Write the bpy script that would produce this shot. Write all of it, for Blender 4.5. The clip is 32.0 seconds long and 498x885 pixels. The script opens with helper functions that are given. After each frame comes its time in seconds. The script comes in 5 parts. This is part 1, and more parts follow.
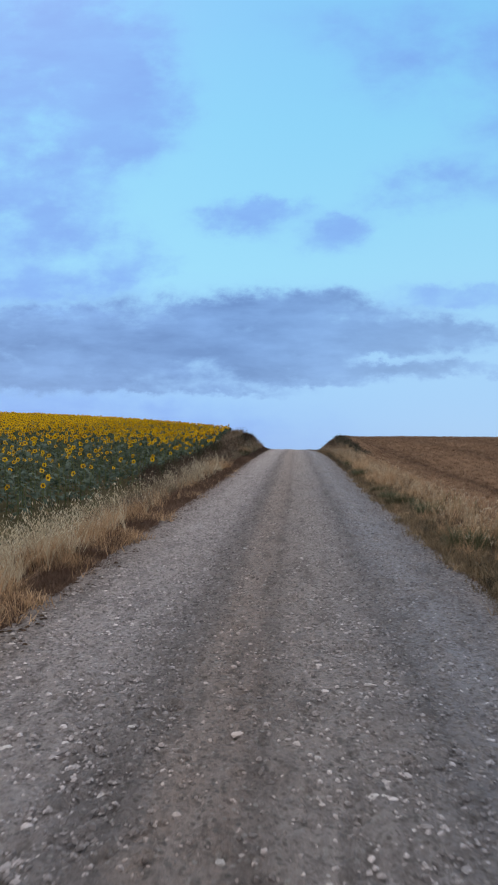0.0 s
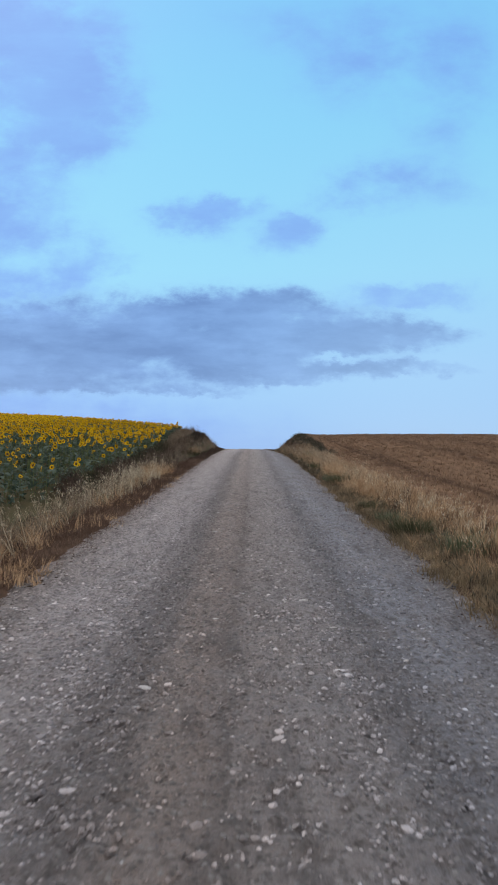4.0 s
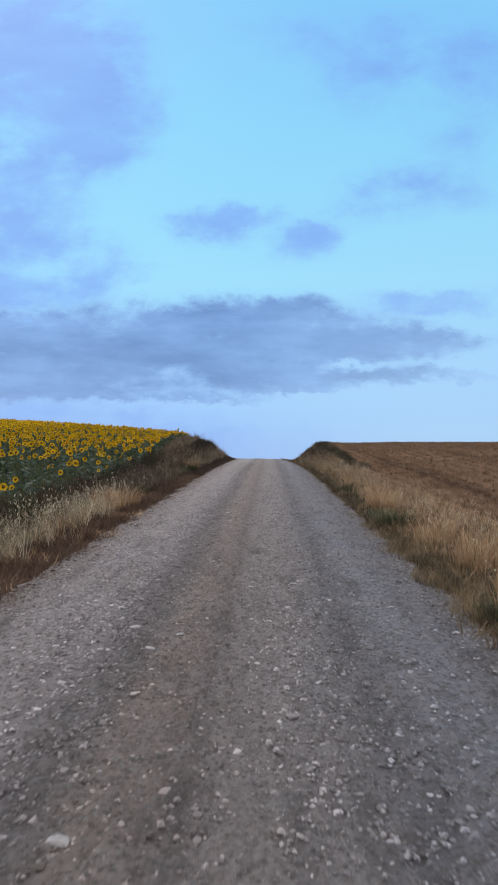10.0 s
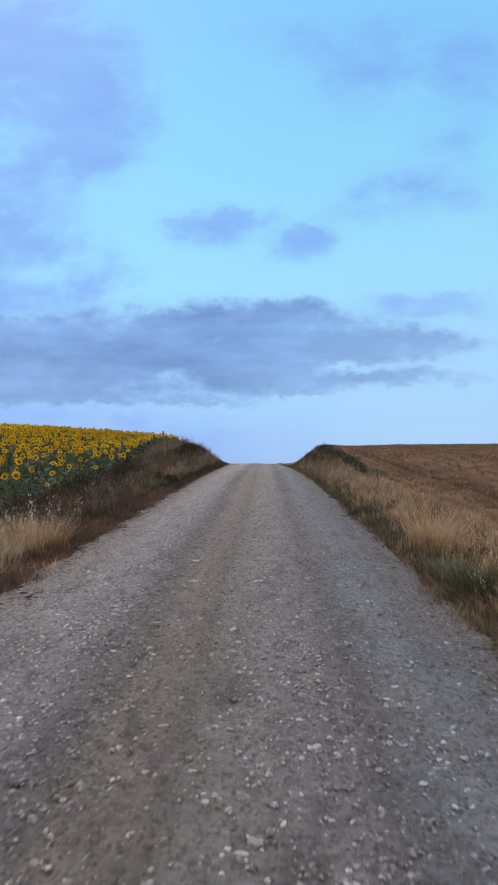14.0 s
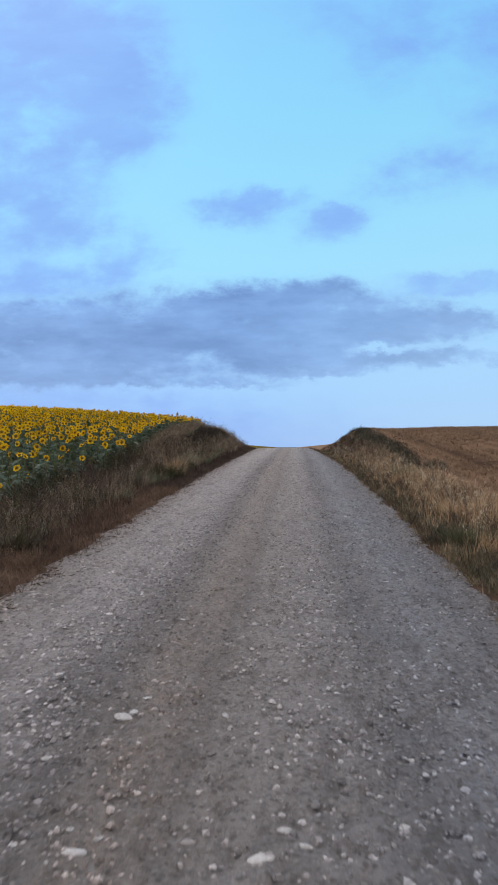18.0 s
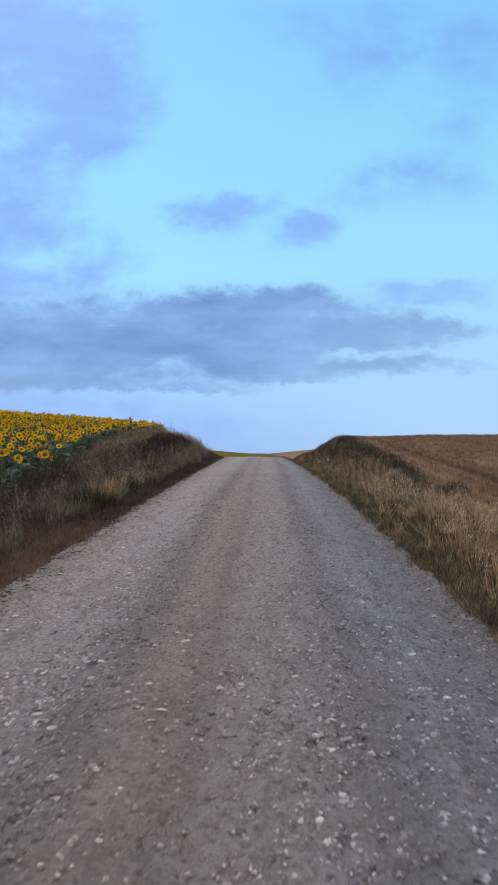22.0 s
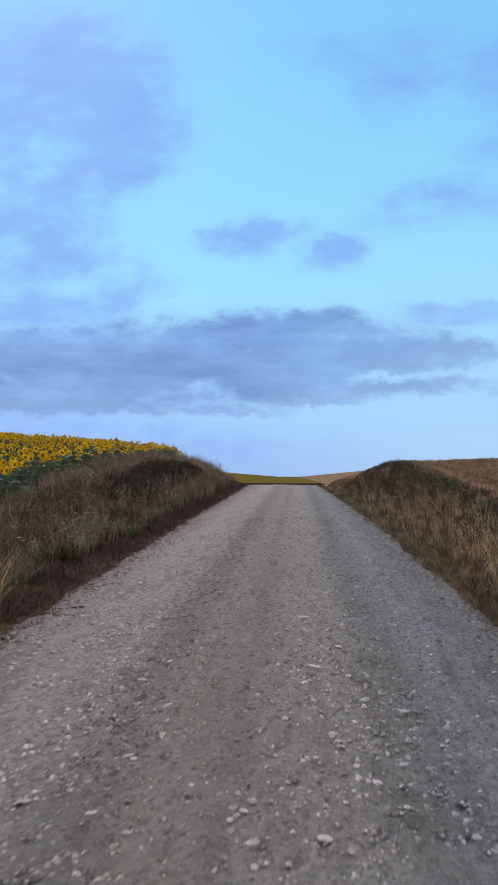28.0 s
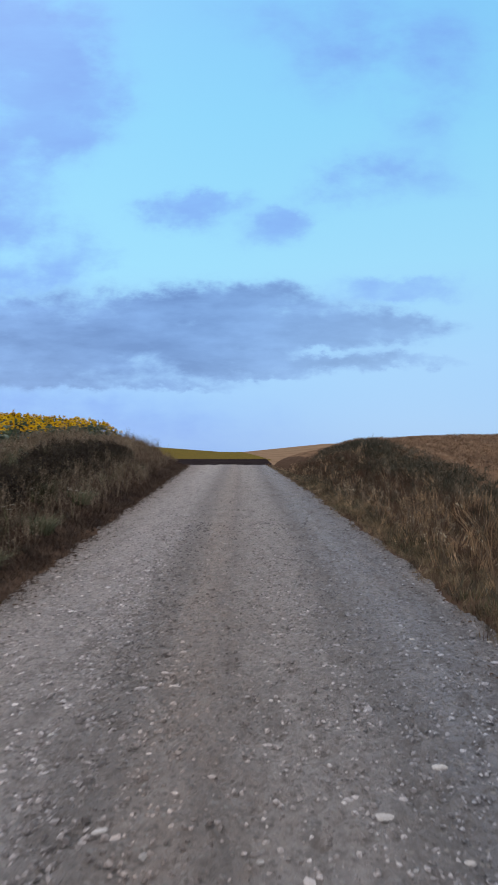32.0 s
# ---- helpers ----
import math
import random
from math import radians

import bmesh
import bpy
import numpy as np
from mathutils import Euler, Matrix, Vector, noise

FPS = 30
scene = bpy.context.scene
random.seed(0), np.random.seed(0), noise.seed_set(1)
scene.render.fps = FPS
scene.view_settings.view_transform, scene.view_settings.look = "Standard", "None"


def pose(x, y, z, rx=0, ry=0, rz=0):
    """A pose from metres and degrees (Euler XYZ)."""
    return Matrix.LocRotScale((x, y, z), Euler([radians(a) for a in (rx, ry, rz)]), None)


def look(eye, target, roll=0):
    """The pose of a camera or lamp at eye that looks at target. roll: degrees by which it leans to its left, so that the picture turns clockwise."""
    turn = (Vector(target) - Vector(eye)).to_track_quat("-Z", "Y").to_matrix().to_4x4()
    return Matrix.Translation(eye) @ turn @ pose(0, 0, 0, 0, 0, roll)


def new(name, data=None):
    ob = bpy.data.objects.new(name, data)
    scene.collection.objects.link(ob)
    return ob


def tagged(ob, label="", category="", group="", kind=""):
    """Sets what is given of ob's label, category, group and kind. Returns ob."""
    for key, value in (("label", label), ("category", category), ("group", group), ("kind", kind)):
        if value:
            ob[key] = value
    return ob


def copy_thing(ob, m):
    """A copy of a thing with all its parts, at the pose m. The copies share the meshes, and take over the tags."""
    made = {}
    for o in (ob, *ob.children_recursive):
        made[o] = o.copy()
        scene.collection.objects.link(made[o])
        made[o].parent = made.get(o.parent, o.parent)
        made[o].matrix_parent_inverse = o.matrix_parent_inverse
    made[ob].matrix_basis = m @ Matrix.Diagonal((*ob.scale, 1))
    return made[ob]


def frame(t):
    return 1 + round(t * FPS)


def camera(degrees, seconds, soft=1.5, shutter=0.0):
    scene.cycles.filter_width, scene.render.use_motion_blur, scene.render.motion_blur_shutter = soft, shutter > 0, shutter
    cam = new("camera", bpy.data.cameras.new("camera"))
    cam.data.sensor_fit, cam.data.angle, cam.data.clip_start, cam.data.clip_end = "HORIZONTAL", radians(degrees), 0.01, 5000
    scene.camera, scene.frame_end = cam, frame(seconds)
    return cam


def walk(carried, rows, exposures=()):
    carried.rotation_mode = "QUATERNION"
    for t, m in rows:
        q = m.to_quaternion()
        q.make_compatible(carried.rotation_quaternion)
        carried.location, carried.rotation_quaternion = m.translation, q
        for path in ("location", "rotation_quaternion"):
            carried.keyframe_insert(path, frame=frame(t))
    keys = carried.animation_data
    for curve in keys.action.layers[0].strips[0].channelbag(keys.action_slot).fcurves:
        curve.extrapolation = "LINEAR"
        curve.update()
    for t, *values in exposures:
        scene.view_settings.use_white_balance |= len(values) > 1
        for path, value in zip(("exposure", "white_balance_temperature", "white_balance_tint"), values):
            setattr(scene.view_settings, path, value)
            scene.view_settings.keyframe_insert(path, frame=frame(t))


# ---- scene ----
cam = camera(38.0, 32.0, soft=1.8, shutter=0.5)
METRES, EYE, TILT, LEAN, TURN = 38.462, 1.5, 2.6, 0.0, 3.7
ROWS = [
    (0.0, 0.0, 0.0, 0.0, 0.03, -1.4, -1.11),
    (0.5, 0.0006, 0.0174, -0.0002, 0.81, -2.61, -0.99),
    (1.0, 0.0011, 0.0341, -0.0004, -0.67, -2.53, -0.63),
    (1.5, 0.0029, 0.051, -0.0007, -1.19, -2.4, -0.38),
    (2.0, 0.0027, 0.0678, -0.0009, -2.93, -2.59, -0.44),
    (2.5, 0.0032, 0.0845, -0.0014, -2.64, -2.45, -0.4),
    (4.5, 0.009, 0.1466, -0.003, -3.68, -1.26, -0.77),
    (5.0, 0.0112, 0.1627, -0.0026, -3.21, -1.35, -0.96),
    (5.5, 0.0135, 0.1787, -0.0032, -3.86, -1.48, -1.05),
    (6.0, 0.0149, 0.1951, -0.003, -3.57, -1.02, -1.24),
    (6.5, 0.0157, 0.2099, -0.0024, -5.01, -0.29, -1.58),
    (7.0, 0.0169, 0.2255, -0.0025, -4.48, -0.29, -1.94),
    (7.5, 0.017, 0.2413, -0.0029, -4.22, -0.8, -2.31),
    (8.0, 0.02, 0.2573, -0.0033, -2.92, -1.54, -2.34),
    (8.5, 0.0214, 0.2732, -0.0039, -2.51, -1.92, -2.31),
    (9.0, 0.0238, 0.289, -0.004, -1.97, -1.28, -1.86),
    (9.5, 0.0245, 0.3046, -0.0038, -1.4, -1.13, -1.3),
    (10.0, 0.0255, 0.3188, -0.0039, -2.13, -0.84, -0.72),
    (10.5, 0.0259, 0.3341, -0.0037, -1.12, -0.56, -0.47),
    (11.0, 0.0262, 0.3493, -0.0036, -1.73, -1.42, -0.62),
    (11.5, 0.0276, 0.3648, -0.0035, -0.73, -1.4, -1.02),
    (12.0, 0.028, 0.38, -0.0036, -1.53, -1.68, -1.39),
    (12.5, 0.0299, 0.3957, -0.0041, -1.38, -1.73, -1.25),
    (13.0, 0.0309, 0.4109, -0.0038, -2.18, -1.43, -0.97),
    (13.5, 0.0332, 0.4267, -0.0042, -2.46, -0.97, -0.43),
    (15.5, 0.0399, 0.4888, -0.0042, -0.54, -0.14, -0.02),
    (16.0, 0.0425, 0.5041, -0.0039, 1.13, -0.25, -0.01),
    (16.5, 0.044, 0.5191, -0.0037, 0.64, -0.65, -0.0),
    (17.0, 0.0452, 0.5345, -0.0034, 0.87, -0.38, 0.07),
    (17.5, 0.0439, 0.5502, -0.0038, 0.63, -1.98, -0.08),
    (18.0, 0.044, 0.5658, -0.0042, 0.02, -2.05, -0.08),
    (18.5, 0.0426, 0.5814, -0.0044, -0.37, -2.83, -0.18),
    (19.0, 0.0433, 0.5965, -0.0047, 0.27, -2.98, -0.02),
    (19.5, 0.0433, 0.6117, -0.0051, 0.56, -2.96, 0.03),
    (20.0, 0.0442, 0.6267, -0.0048, -0.07, -3.0, 0.12),
    (20.5, 0.0454, 0.6422, -0.0042, 1.33, -1.73, 0.16),
    (21.0, 0.0473, 0.6581, -0.0038, 0.48, -1.59, 0.03),
    (21.5, 0.0498, 0.6742, -0.0035, 0.07, -0.96, -0.08),
    (22.0, 0.0503, 0.6898, -0.0039, -2.23, -1.61, -0.5),
    (22.5, 0.052, 0.7048, -0.0039, -2.38, -1.17, -0.63),
    (23.0, 0.0538, 0.7196, -0.0039, -4.6, -1.48, -0.94),
    (23.5, 0.0563, 0.7352, -0.0046, -3.23, -1.65, -0.77),
    (24.0, 0.0565, 0.7509, -0.0051, -2.42, -2.46, -0.66),
    (24.5, 0.0572, 0.7664, -0.0051, -1.09, -2.22, -0.67),
    (25.0, 0.0574, 0.782, -0.0052, 0.45, -2.3, -0.67),
    (25.5, 0.0582, 0.7974, -0.0053, 0.05, -1.98, -0.58),
    (27.5, 0.0594, 0.8574, -0.0044, 1.11, -0.82, -0.18),
    (28.0, 0.061, 0.8731, -0.0046, 0.15, 0.16, -0.26),
    (28.5, 0.0609, 0.8886, -0.0048, -0.64, -0.61, -0.5),
    (29.0, 0.0627, 0.9044, -0.0052, -1.58, -0.71, -0.55),
    (29.5, 0.0629, 0.9196, -0.0054, -1.11, -0.84, -0.6),
    (30.0, 0.0623, 0.935, -0.0052, -1.68, -1.37, -0.47),
    (30.5, 0.0614, 0.9505, -0.0048, -0.22, -1.31, -0.46),
    (31.0, 0.0609, 0.9661, -0.0048, -2.03, -2.63, -0.39),
    (31.5, 0.0624, 0.9813, -0.0042, -2.32, -2.08, -0.12),
    (32.0, 0.0624, 0.996, -0.0041, -4.36, -1.83, -0.15),
]
walk(cam, [(t, pose(0, 0, EYE, TILT, LEAN, TURN) @ pose(METRES * x, METRES * y, METRES * z, 90 + pitch, roll, yaw)) for t, x, y, z, yaw, pitch, roll in ROWS],
     [(0.0, -0.06), (8.0, -0.03), (18.0, 0.0), (25.0, 0.02), (29.0, -0.02), (32.0, -0.02)])

# ---- world and light ----
def lin(r, g, b):
    """Linear colour from 0..255 display values."""
    return tuple(((c / 255 + 0.055) / 1.055) ** 2.4 if c > 10 else c / 255 / 12.92 for c in (r, g, b)) + (1.0,)


def link_chain(tree):
    def node(kind, **settings):
        n = tree.nodes.new(kind)
        for key, value in settings.items():
            setattr(n, key, value)
        return n

    def math_node(op, a, b=None, clamp=False):
        n = node("ShaderNodeMath", operation=op, use_clamp=clamp)
        for i, v in enumerate((a, b)):
            if v is None:
                continue
            if isinstance(v, (int, float)):
                n.inputs[i].default_value = v
            else:
                tree.links.new(v, n.inputs[i])
        return n.outputs[0]
    return node, math_node


SUN_ELEVATION, SUN_TURN = 42.0, -25.0
world = bpy.data.worlds.new("dusk_sky")
world.use_nodes = True
scene.world = world
wt = world.node_tree
wt.nodes.clear()
wn, wm = link_chain(wt)
coord = wn("ShaderNodeTexCoord")
split = wn("ShaderNodeSeparateXYZ")
wt.links.new(coord.outputs["Generated"], split.inputs[0])
depth = wm("MAXIMUM", wm("ABSOLUTE", split.outputs["Y"]), 0.08)
across, up = wm("DIVIDE", split.outputs["X"], depth), wm("DIVIDE", split.outputs["Z"], depth)
flat = wn("ShaderNodeCombineXYZ")
wt.links.new(across, flat.inputs[0]), wt.links.new(up, flat.inputs[1])


def sky_noise(scale, stretch, detail, rough=0.55, shift=0.0):
    m = wn("ShaderNodeMapping")
    m.inputs["Scale"].default_value = (1, stretch, 1)
    m.inputs["Location"].default_value = (shift, shift * 0.7, 0)
    wt.links.new(flat.outputs[0], m.inputs[0])
    n = wn("ShaderNodeTexNoise")
    n.inputs["Scale"].default_value, n.inputs["Detail"].default_value, n.inputs["Roughness"].default_value = scale, detail, rough
    wt.links.new(m.outputs[0], n.inputs["Vector"])
    return n.outputs["Fac"]


wobble_u = wm("ADD", wm("MULTIPLY", wm("SUBTRACT", sky_noise(22, 1.5, 8, 0.65), 0.5), 0.085), wm("MULTIPLY", wm("SUBTRACT", sky_noise(6, 1.5, 3, 0.5, 3.3), 0.5), 0.09))
wobble_v = wm("ADD", wm("MULTIPLY", wm("SUBTRACT", sky_noise(22, 1.5, 8, 0.65, 7.3), 0.5), 0.05), wm("MULTIPLY", wm("SUBTRACT", sky_noise(6, 1.5, 3, 0.5, 9.1), 0.5), 0.035))
cu, cv = wm("ADD", across, wobble_u), wm("ADD", up, wobble_v)


def cloud_bank(ellipses, thin, thick, puffs, gain):
    """Soft heaps summed up, then frayed by streaky noise where there is some cloud already."""
    total = None
    for x, y, rx, ry, amount in ellipses:
        a = wm("DIVIDE", wm("SUBTRACT", cu, x), rx * 1.15)
        b = wm("DIVIDE", wm("SUBTRACT", cv, y), ry * 1.15)
        d = wm("MULTIPLY", wm("EXPONENT", wm("MULTIPLY", wm("ADD", wm("MULTIPLY", a, a), wm("MULTIPLY", b, b)), -1.0)), amount)
        total = d if total is None else wm("ADD", total, d)
    total = wm("SUBTRACT", 1.0, wm("EXPONENT", wm("MULTIPLY", wm("MAXIMUM", total, 0.0), -1.15)))
    frayed = wm("MULTIPLY", total, wm("ADD", wm("MULTIPLY", wm("SUBTRACT", puffs, 0.5), gain), 1.0))
    m = wn("ShaderNodeMapRange", interpolation_type="SMOOTHSTEP")
    m.inputs[1].default_value, m.inputs[2].default_value = thin, thick
    wt.links.new(frayed, m.inputs[0])
    return m.outputs[0]


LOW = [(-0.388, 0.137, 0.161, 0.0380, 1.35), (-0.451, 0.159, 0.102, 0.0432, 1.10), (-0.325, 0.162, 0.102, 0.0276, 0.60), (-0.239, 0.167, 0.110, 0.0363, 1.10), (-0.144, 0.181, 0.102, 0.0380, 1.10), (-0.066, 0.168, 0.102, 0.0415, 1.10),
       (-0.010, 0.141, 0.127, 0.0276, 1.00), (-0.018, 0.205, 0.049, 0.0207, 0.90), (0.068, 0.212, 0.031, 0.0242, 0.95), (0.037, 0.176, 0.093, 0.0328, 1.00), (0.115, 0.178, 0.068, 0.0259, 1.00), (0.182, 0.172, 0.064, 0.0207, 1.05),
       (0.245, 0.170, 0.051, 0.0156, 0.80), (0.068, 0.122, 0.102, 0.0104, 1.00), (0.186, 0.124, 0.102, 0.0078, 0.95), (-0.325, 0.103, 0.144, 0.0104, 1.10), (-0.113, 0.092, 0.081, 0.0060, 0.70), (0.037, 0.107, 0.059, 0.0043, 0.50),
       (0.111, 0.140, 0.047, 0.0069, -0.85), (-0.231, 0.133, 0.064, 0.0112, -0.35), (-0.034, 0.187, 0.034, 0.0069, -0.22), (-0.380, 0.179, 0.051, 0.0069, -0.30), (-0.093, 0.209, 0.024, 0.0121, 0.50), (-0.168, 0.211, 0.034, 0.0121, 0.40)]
HIGH = [(-0.357, 0.246, 0.069, 0.0194, 0.95), (-0.278, 0.246, 0.045, 0.0176, 0.90), (-0.392, 0.225, 0.078, 0.0123, 0.60), (-0.317, 0.198, 0.078, 0.0088, 0.50), (-0.325, 0.311, 0.065, 0.0229, 0.95), (-0.262, 0.289, 0.065, 0.0194, 0.75),
       (-0.207, 0.266, 0.048, 0.0114, 0.70), (-0.373, 0.346, 0.061, 0.0264, 0.70), (-0.388, 0.399, 0.052, 0.0528, 0.80), (-0.310, 0.432, 0.065, 0.0352, 0.80), (-0.247, 0.465, 0.078, 0.0528, 0.60), (-0.345, 0.543, 0.078, 0.0405, 1.50),
       (-0.373, 0.607, 0.095, 0.0616, 1.00), (-0.262, 0.547, 0.074, 0.0616, 0.90), (-0.211, 0.504, 0.056, 0.0440, 0.50), (-0.286, 0.620, 0.087, 0.0396, 0.80), (-0.085, 0.334, 0.045, 0.0211, 0.95), (-0.034, 0.345, 0.052, 0.0123, 0.60),
       (-0.109, 0.319, 0.028, 0.0141, 0.50), (0.035, 0.306, 0.047, 0.0194, 1.00), (0.068, 0.320, 0.028, 0.0114, 0.60), (0.156, 0.372, 0.052, 0.0264, 0.95), (0.198, 0.399, 0.056, 0.0211, 0.65), (0.119, 0.354, 0.039, 0.0141, 0.40),
       (0.194, 0.227, 0.054, 0.0141, 0.85), (0.267, 0.225, 0.042, 0.0150, 0.90), (0.241, 0.242, 0.043, 0.0088, 0.50), (0.178, 0.214, 0.052, 0.0053, 0.40), (0.241, 0.566, 0.130, 0.0616, 0.60), (0.068, 0.602, 0.130, 0.0308, 0.45),
       (0.257, 0.461, 0.069, 0.0484, 0.50), (0.139, 0.530, 0.078, 0.0396, 0.35), (-0.168, 0.212, 0.061, 0.0079, 0.40), (-0.498, 0.443, 0.121, 0.2288, 0.80), (0.273, 0.372, 0.052, 0.0264, 0.40), (-0.286, 0.370, 0.052, 0.0352, 0.40),
       (-0.373, 0.055, 0.286, 0.0396, 0.90), (-0.073, 0.015, 0.260, 0.0299, 0.45)]
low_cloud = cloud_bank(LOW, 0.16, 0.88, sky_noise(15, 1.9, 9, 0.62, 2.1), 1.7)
high_cloud = cloud_bank(HIGH, 0.06, 0.98, sky_noise(9, 1.5, 9, 0.6, 5.2), 2.9)

ramp = wn("ShaderNodeValToRGB")
stops = [(0.0, lin(140, 187, 248)), (0.05, lin(147, 198, 253)), (0.12, lin(158, 211, 255)), (0.25, lin(154, 225, 255)), (0.42, lin(138, 217, 255)), (0.60, lin(124, 200, 255)), (1.0, lin(112, 180, 250))]
ramp.color_ramp.elements[0].position, ramp.color_ramp.elements[0].color = stops[0]
ramp.color_ramp.elements[1].position, ramp.color_ramp.elements[1].color = stops[-1]
for p, c in stops[1:-1]:
    ramp.color_ramp.elements.new(p).color = c
wt.links.new(split.outputs["Z"], ramp.inputs[0])


def sky_mix(fac, a, colour):
    m = wn("ShaderNodeMix", data_type="RGBA")
    wt.links.new(fac, m.inputs["Factor"])
    wt.links.new(a, m.inputs[6])
    m.inputs[7].default_value = colour
    return m.outputs[2]


tone = sky_mix(wm("MULTIPLY", high_cloud, 0.72), ramp.outputs[0], lin(126, 178, 255))
shade = wn("ShaderNodeMapRange")
for i, v in enumerate((0.34, 0.64, 0.35, 1.0)):
    shade.inputs[i + 1].default_value = v
wt.links.new(sky_noise(8, 3.2, 8, 0.6, 4.4), shade.inputs[0])
tone = sky_mix(wm("MULTIPLY", wm("MULTIPLY", high_cloud, high_cloud), wm("MULTIPLY", shade.outputs[0], 0.5)), tone, lin(112, 156, 236))
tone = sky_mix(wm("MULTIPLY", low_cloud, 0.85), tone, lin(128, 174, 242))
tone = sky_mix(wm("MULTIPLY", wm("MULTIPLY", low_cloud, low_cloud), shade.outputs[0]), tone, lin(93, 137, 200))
# paler haze low down towards the field
haze = wn("ShaderNodeMapRange", interpolation_type="SMOOTHSTEP")
haze.inputs[1].default_value, haze.inputs[2].default_value = -0.15, 0.30
wt.links.new(across, haze.inputs[0])
low_down = wm("EXPONENT", wm("MULTIPLY", wm("MAXIMUM", up, 0.0), -5.0))
tone = sky_mix(wm("MULTIPLY", wm("MULTIPLY", haze.outputs[0], low_down), 0.75), tone, lin(176, 217, 255))
# overhead the sky is bright warm-white cloud, and duller behind the camera
behind = wn("ShaderNodeMapRange", interpolation_type="SMOOTHSTEP")
for i, v in enumerate((0.74, 0.1, 0.0, 1.0)):
    behind.inputs[i + 1].default_value = v
wt.links.new(split.outputs["Y"], behind.inputs[0])
aloft = wn("ShaderNodeMapRange", interpolation_type="SMOOTHSTEP")
aloft.inputs[1].default_value, aloft.inputs[2].default_value = 0.15, 0.8
wt.links.new(split.outputs["Z"], aloft.inputs[0])
veil = wn("ShaderNodeRGB")
veil.outputs[0].default_value = (0.50, 0.47, 0.50, 1.0)
overhead = sky_mix(aloft.outputs[0], veil.outputs[0], (1.25, 1.17, 1.14, 1.0))
back = wn("ShaderNodeMix", data_type="RGBA")
wt.links.new(behind.outputs[0], back.inputs["Factor"])
wt.links.new(tone, back.inputs[6])
wt.links.new(overhead, back.inputs[7])
tone = back.outputs[2]
seen_sky = wn("ShaderNodeBackground")
wt.links.new(tone, seen_sky.inputs[0])
seen_sky.inputs[1].default_value = 0.90
air = wn("ShaderNodeTexSky", sky_type="NISHITA", sun_disc=False, sun_elevation=radians(SUN_ELEVATION), sun_rotation=radians(SUN_TURN))
air_light = wn("ShaderNodeBackground")
wt.links.new(air.outputs[0], air_light.inputs[0])
air_light.inputs[1].default_value = 0.012
both, out = wn("ShaderNodeAddShader"), wn("ShaderNodeOutputWorld")
wt.links.new(seen_sky.outputs[0], both.inputs[0])
wt.links.new(air_light.outputs[0], both.inputs[1])
wt.links.new(both.outputs[0], out.inputs[0])

sun = new("sun", bpy.data.lights.new("sun", "SUN"))
sun.data.energy, sun.data.angle, sun.data.color = 1.35, radians(30), (1.0, 0.85, 0.72)
a, e = radians(SUN_TURN), radians(SUN_ELEVATION)
sun.matrix_world = look((0, 0, 60), Vector((0, 0, 60)) - Vector((math.sin(a) * math.cos(e), math.cos(a) * math.cos(e), math.sin(e))))


# ---- materials ----
def material(name, base, rough=0.9, spread=0.25, scale=8.0, fine=90.0, bump=0.3, other=None, island=0.0, bump_size=0.02, coarse=0.0):
    """A worn natural surface: two colours mixed by coarse noise, darkened and lightened by fine grain, with relief."""
    mat = bpy.data.materials.new(name)
    mat.use_nodes = True
    t = mat.node_tree
    node, calc = link_chain(t)
    bsdf = t.nodes["Principled BSDF"]
    bsdf.inputs["Roughness"].default_value = rough
    bsdf.inputs["Specular IOR Level"].default_value = 0.0
    geo = node("ShaderNodeNewGeometry")
    pos = geo.outputs["Position"]

    def grain(size, detail=6):
        n = node("ShaderNodeTexNoise")
        n.inputs["Scale"].default_value, n.inputs["Detail"].default_value, n.inputs["Roughness"].default_value = size, detail, 0.62
        t.links.new(pos, n.inputs["Vector"])
        return n.outputs["Fac"]

    mix = node("ShaderNodeMix", data_type="RGBA")
    mix.inputs[6].default_value, mix.inputs[7].default_value = base, other or base
    fac = node("ShaderNodeMapRange")
    fac.inputs[1].default_value, fac.inputs[2].default_value = 0.36, 0.64
    t.links.new(grain(scale), fac.inputs[0])
    t.links.new(fac.outputs[0], mix.inputs["Factor"])
    hsv = node("ShaderNodeHueSaturation")
    t.links.new(mix.outputs[2], hsv.inputs["Color"])
    value = calc("ADD", calc("MULTIPLY", calc("SUBTRACT", grain(fine, 3), 0.5), 3 * spread), 1.0)
    if island:
        value = calc("MULTIPLY", value, calc("ADD", calc("MULTIPLY", calc("SUBTRACT", geo.outputs["Random Per Island"], 0.5), 2 * island), 1.0))
        info = node("ShaderNodeObjectInfo")
        value = calc("MULTIPLY", value, calc("ADD", calc("MULTIPLY", calc("SUBTRACT", info.outputs["Random"], 0.5), 0.3), 1.0))
    t.links.new(value, hsv.inputs["Value"])
    t.links.new(hsv.outputs[0], bsdf.inputs["Base Color"])
    if bump:
        b = node("ShaderNodeBump")
        b.inputs["Strength"].default_value, b.inputs["Distance"].default_value = bump, bump_size
        t.links.new(grain(fine * 0.7, 4), b.inputs["Height"])
        t.links.new(b.outputs[0], bsdf.inputs["Normal"])
    return mat


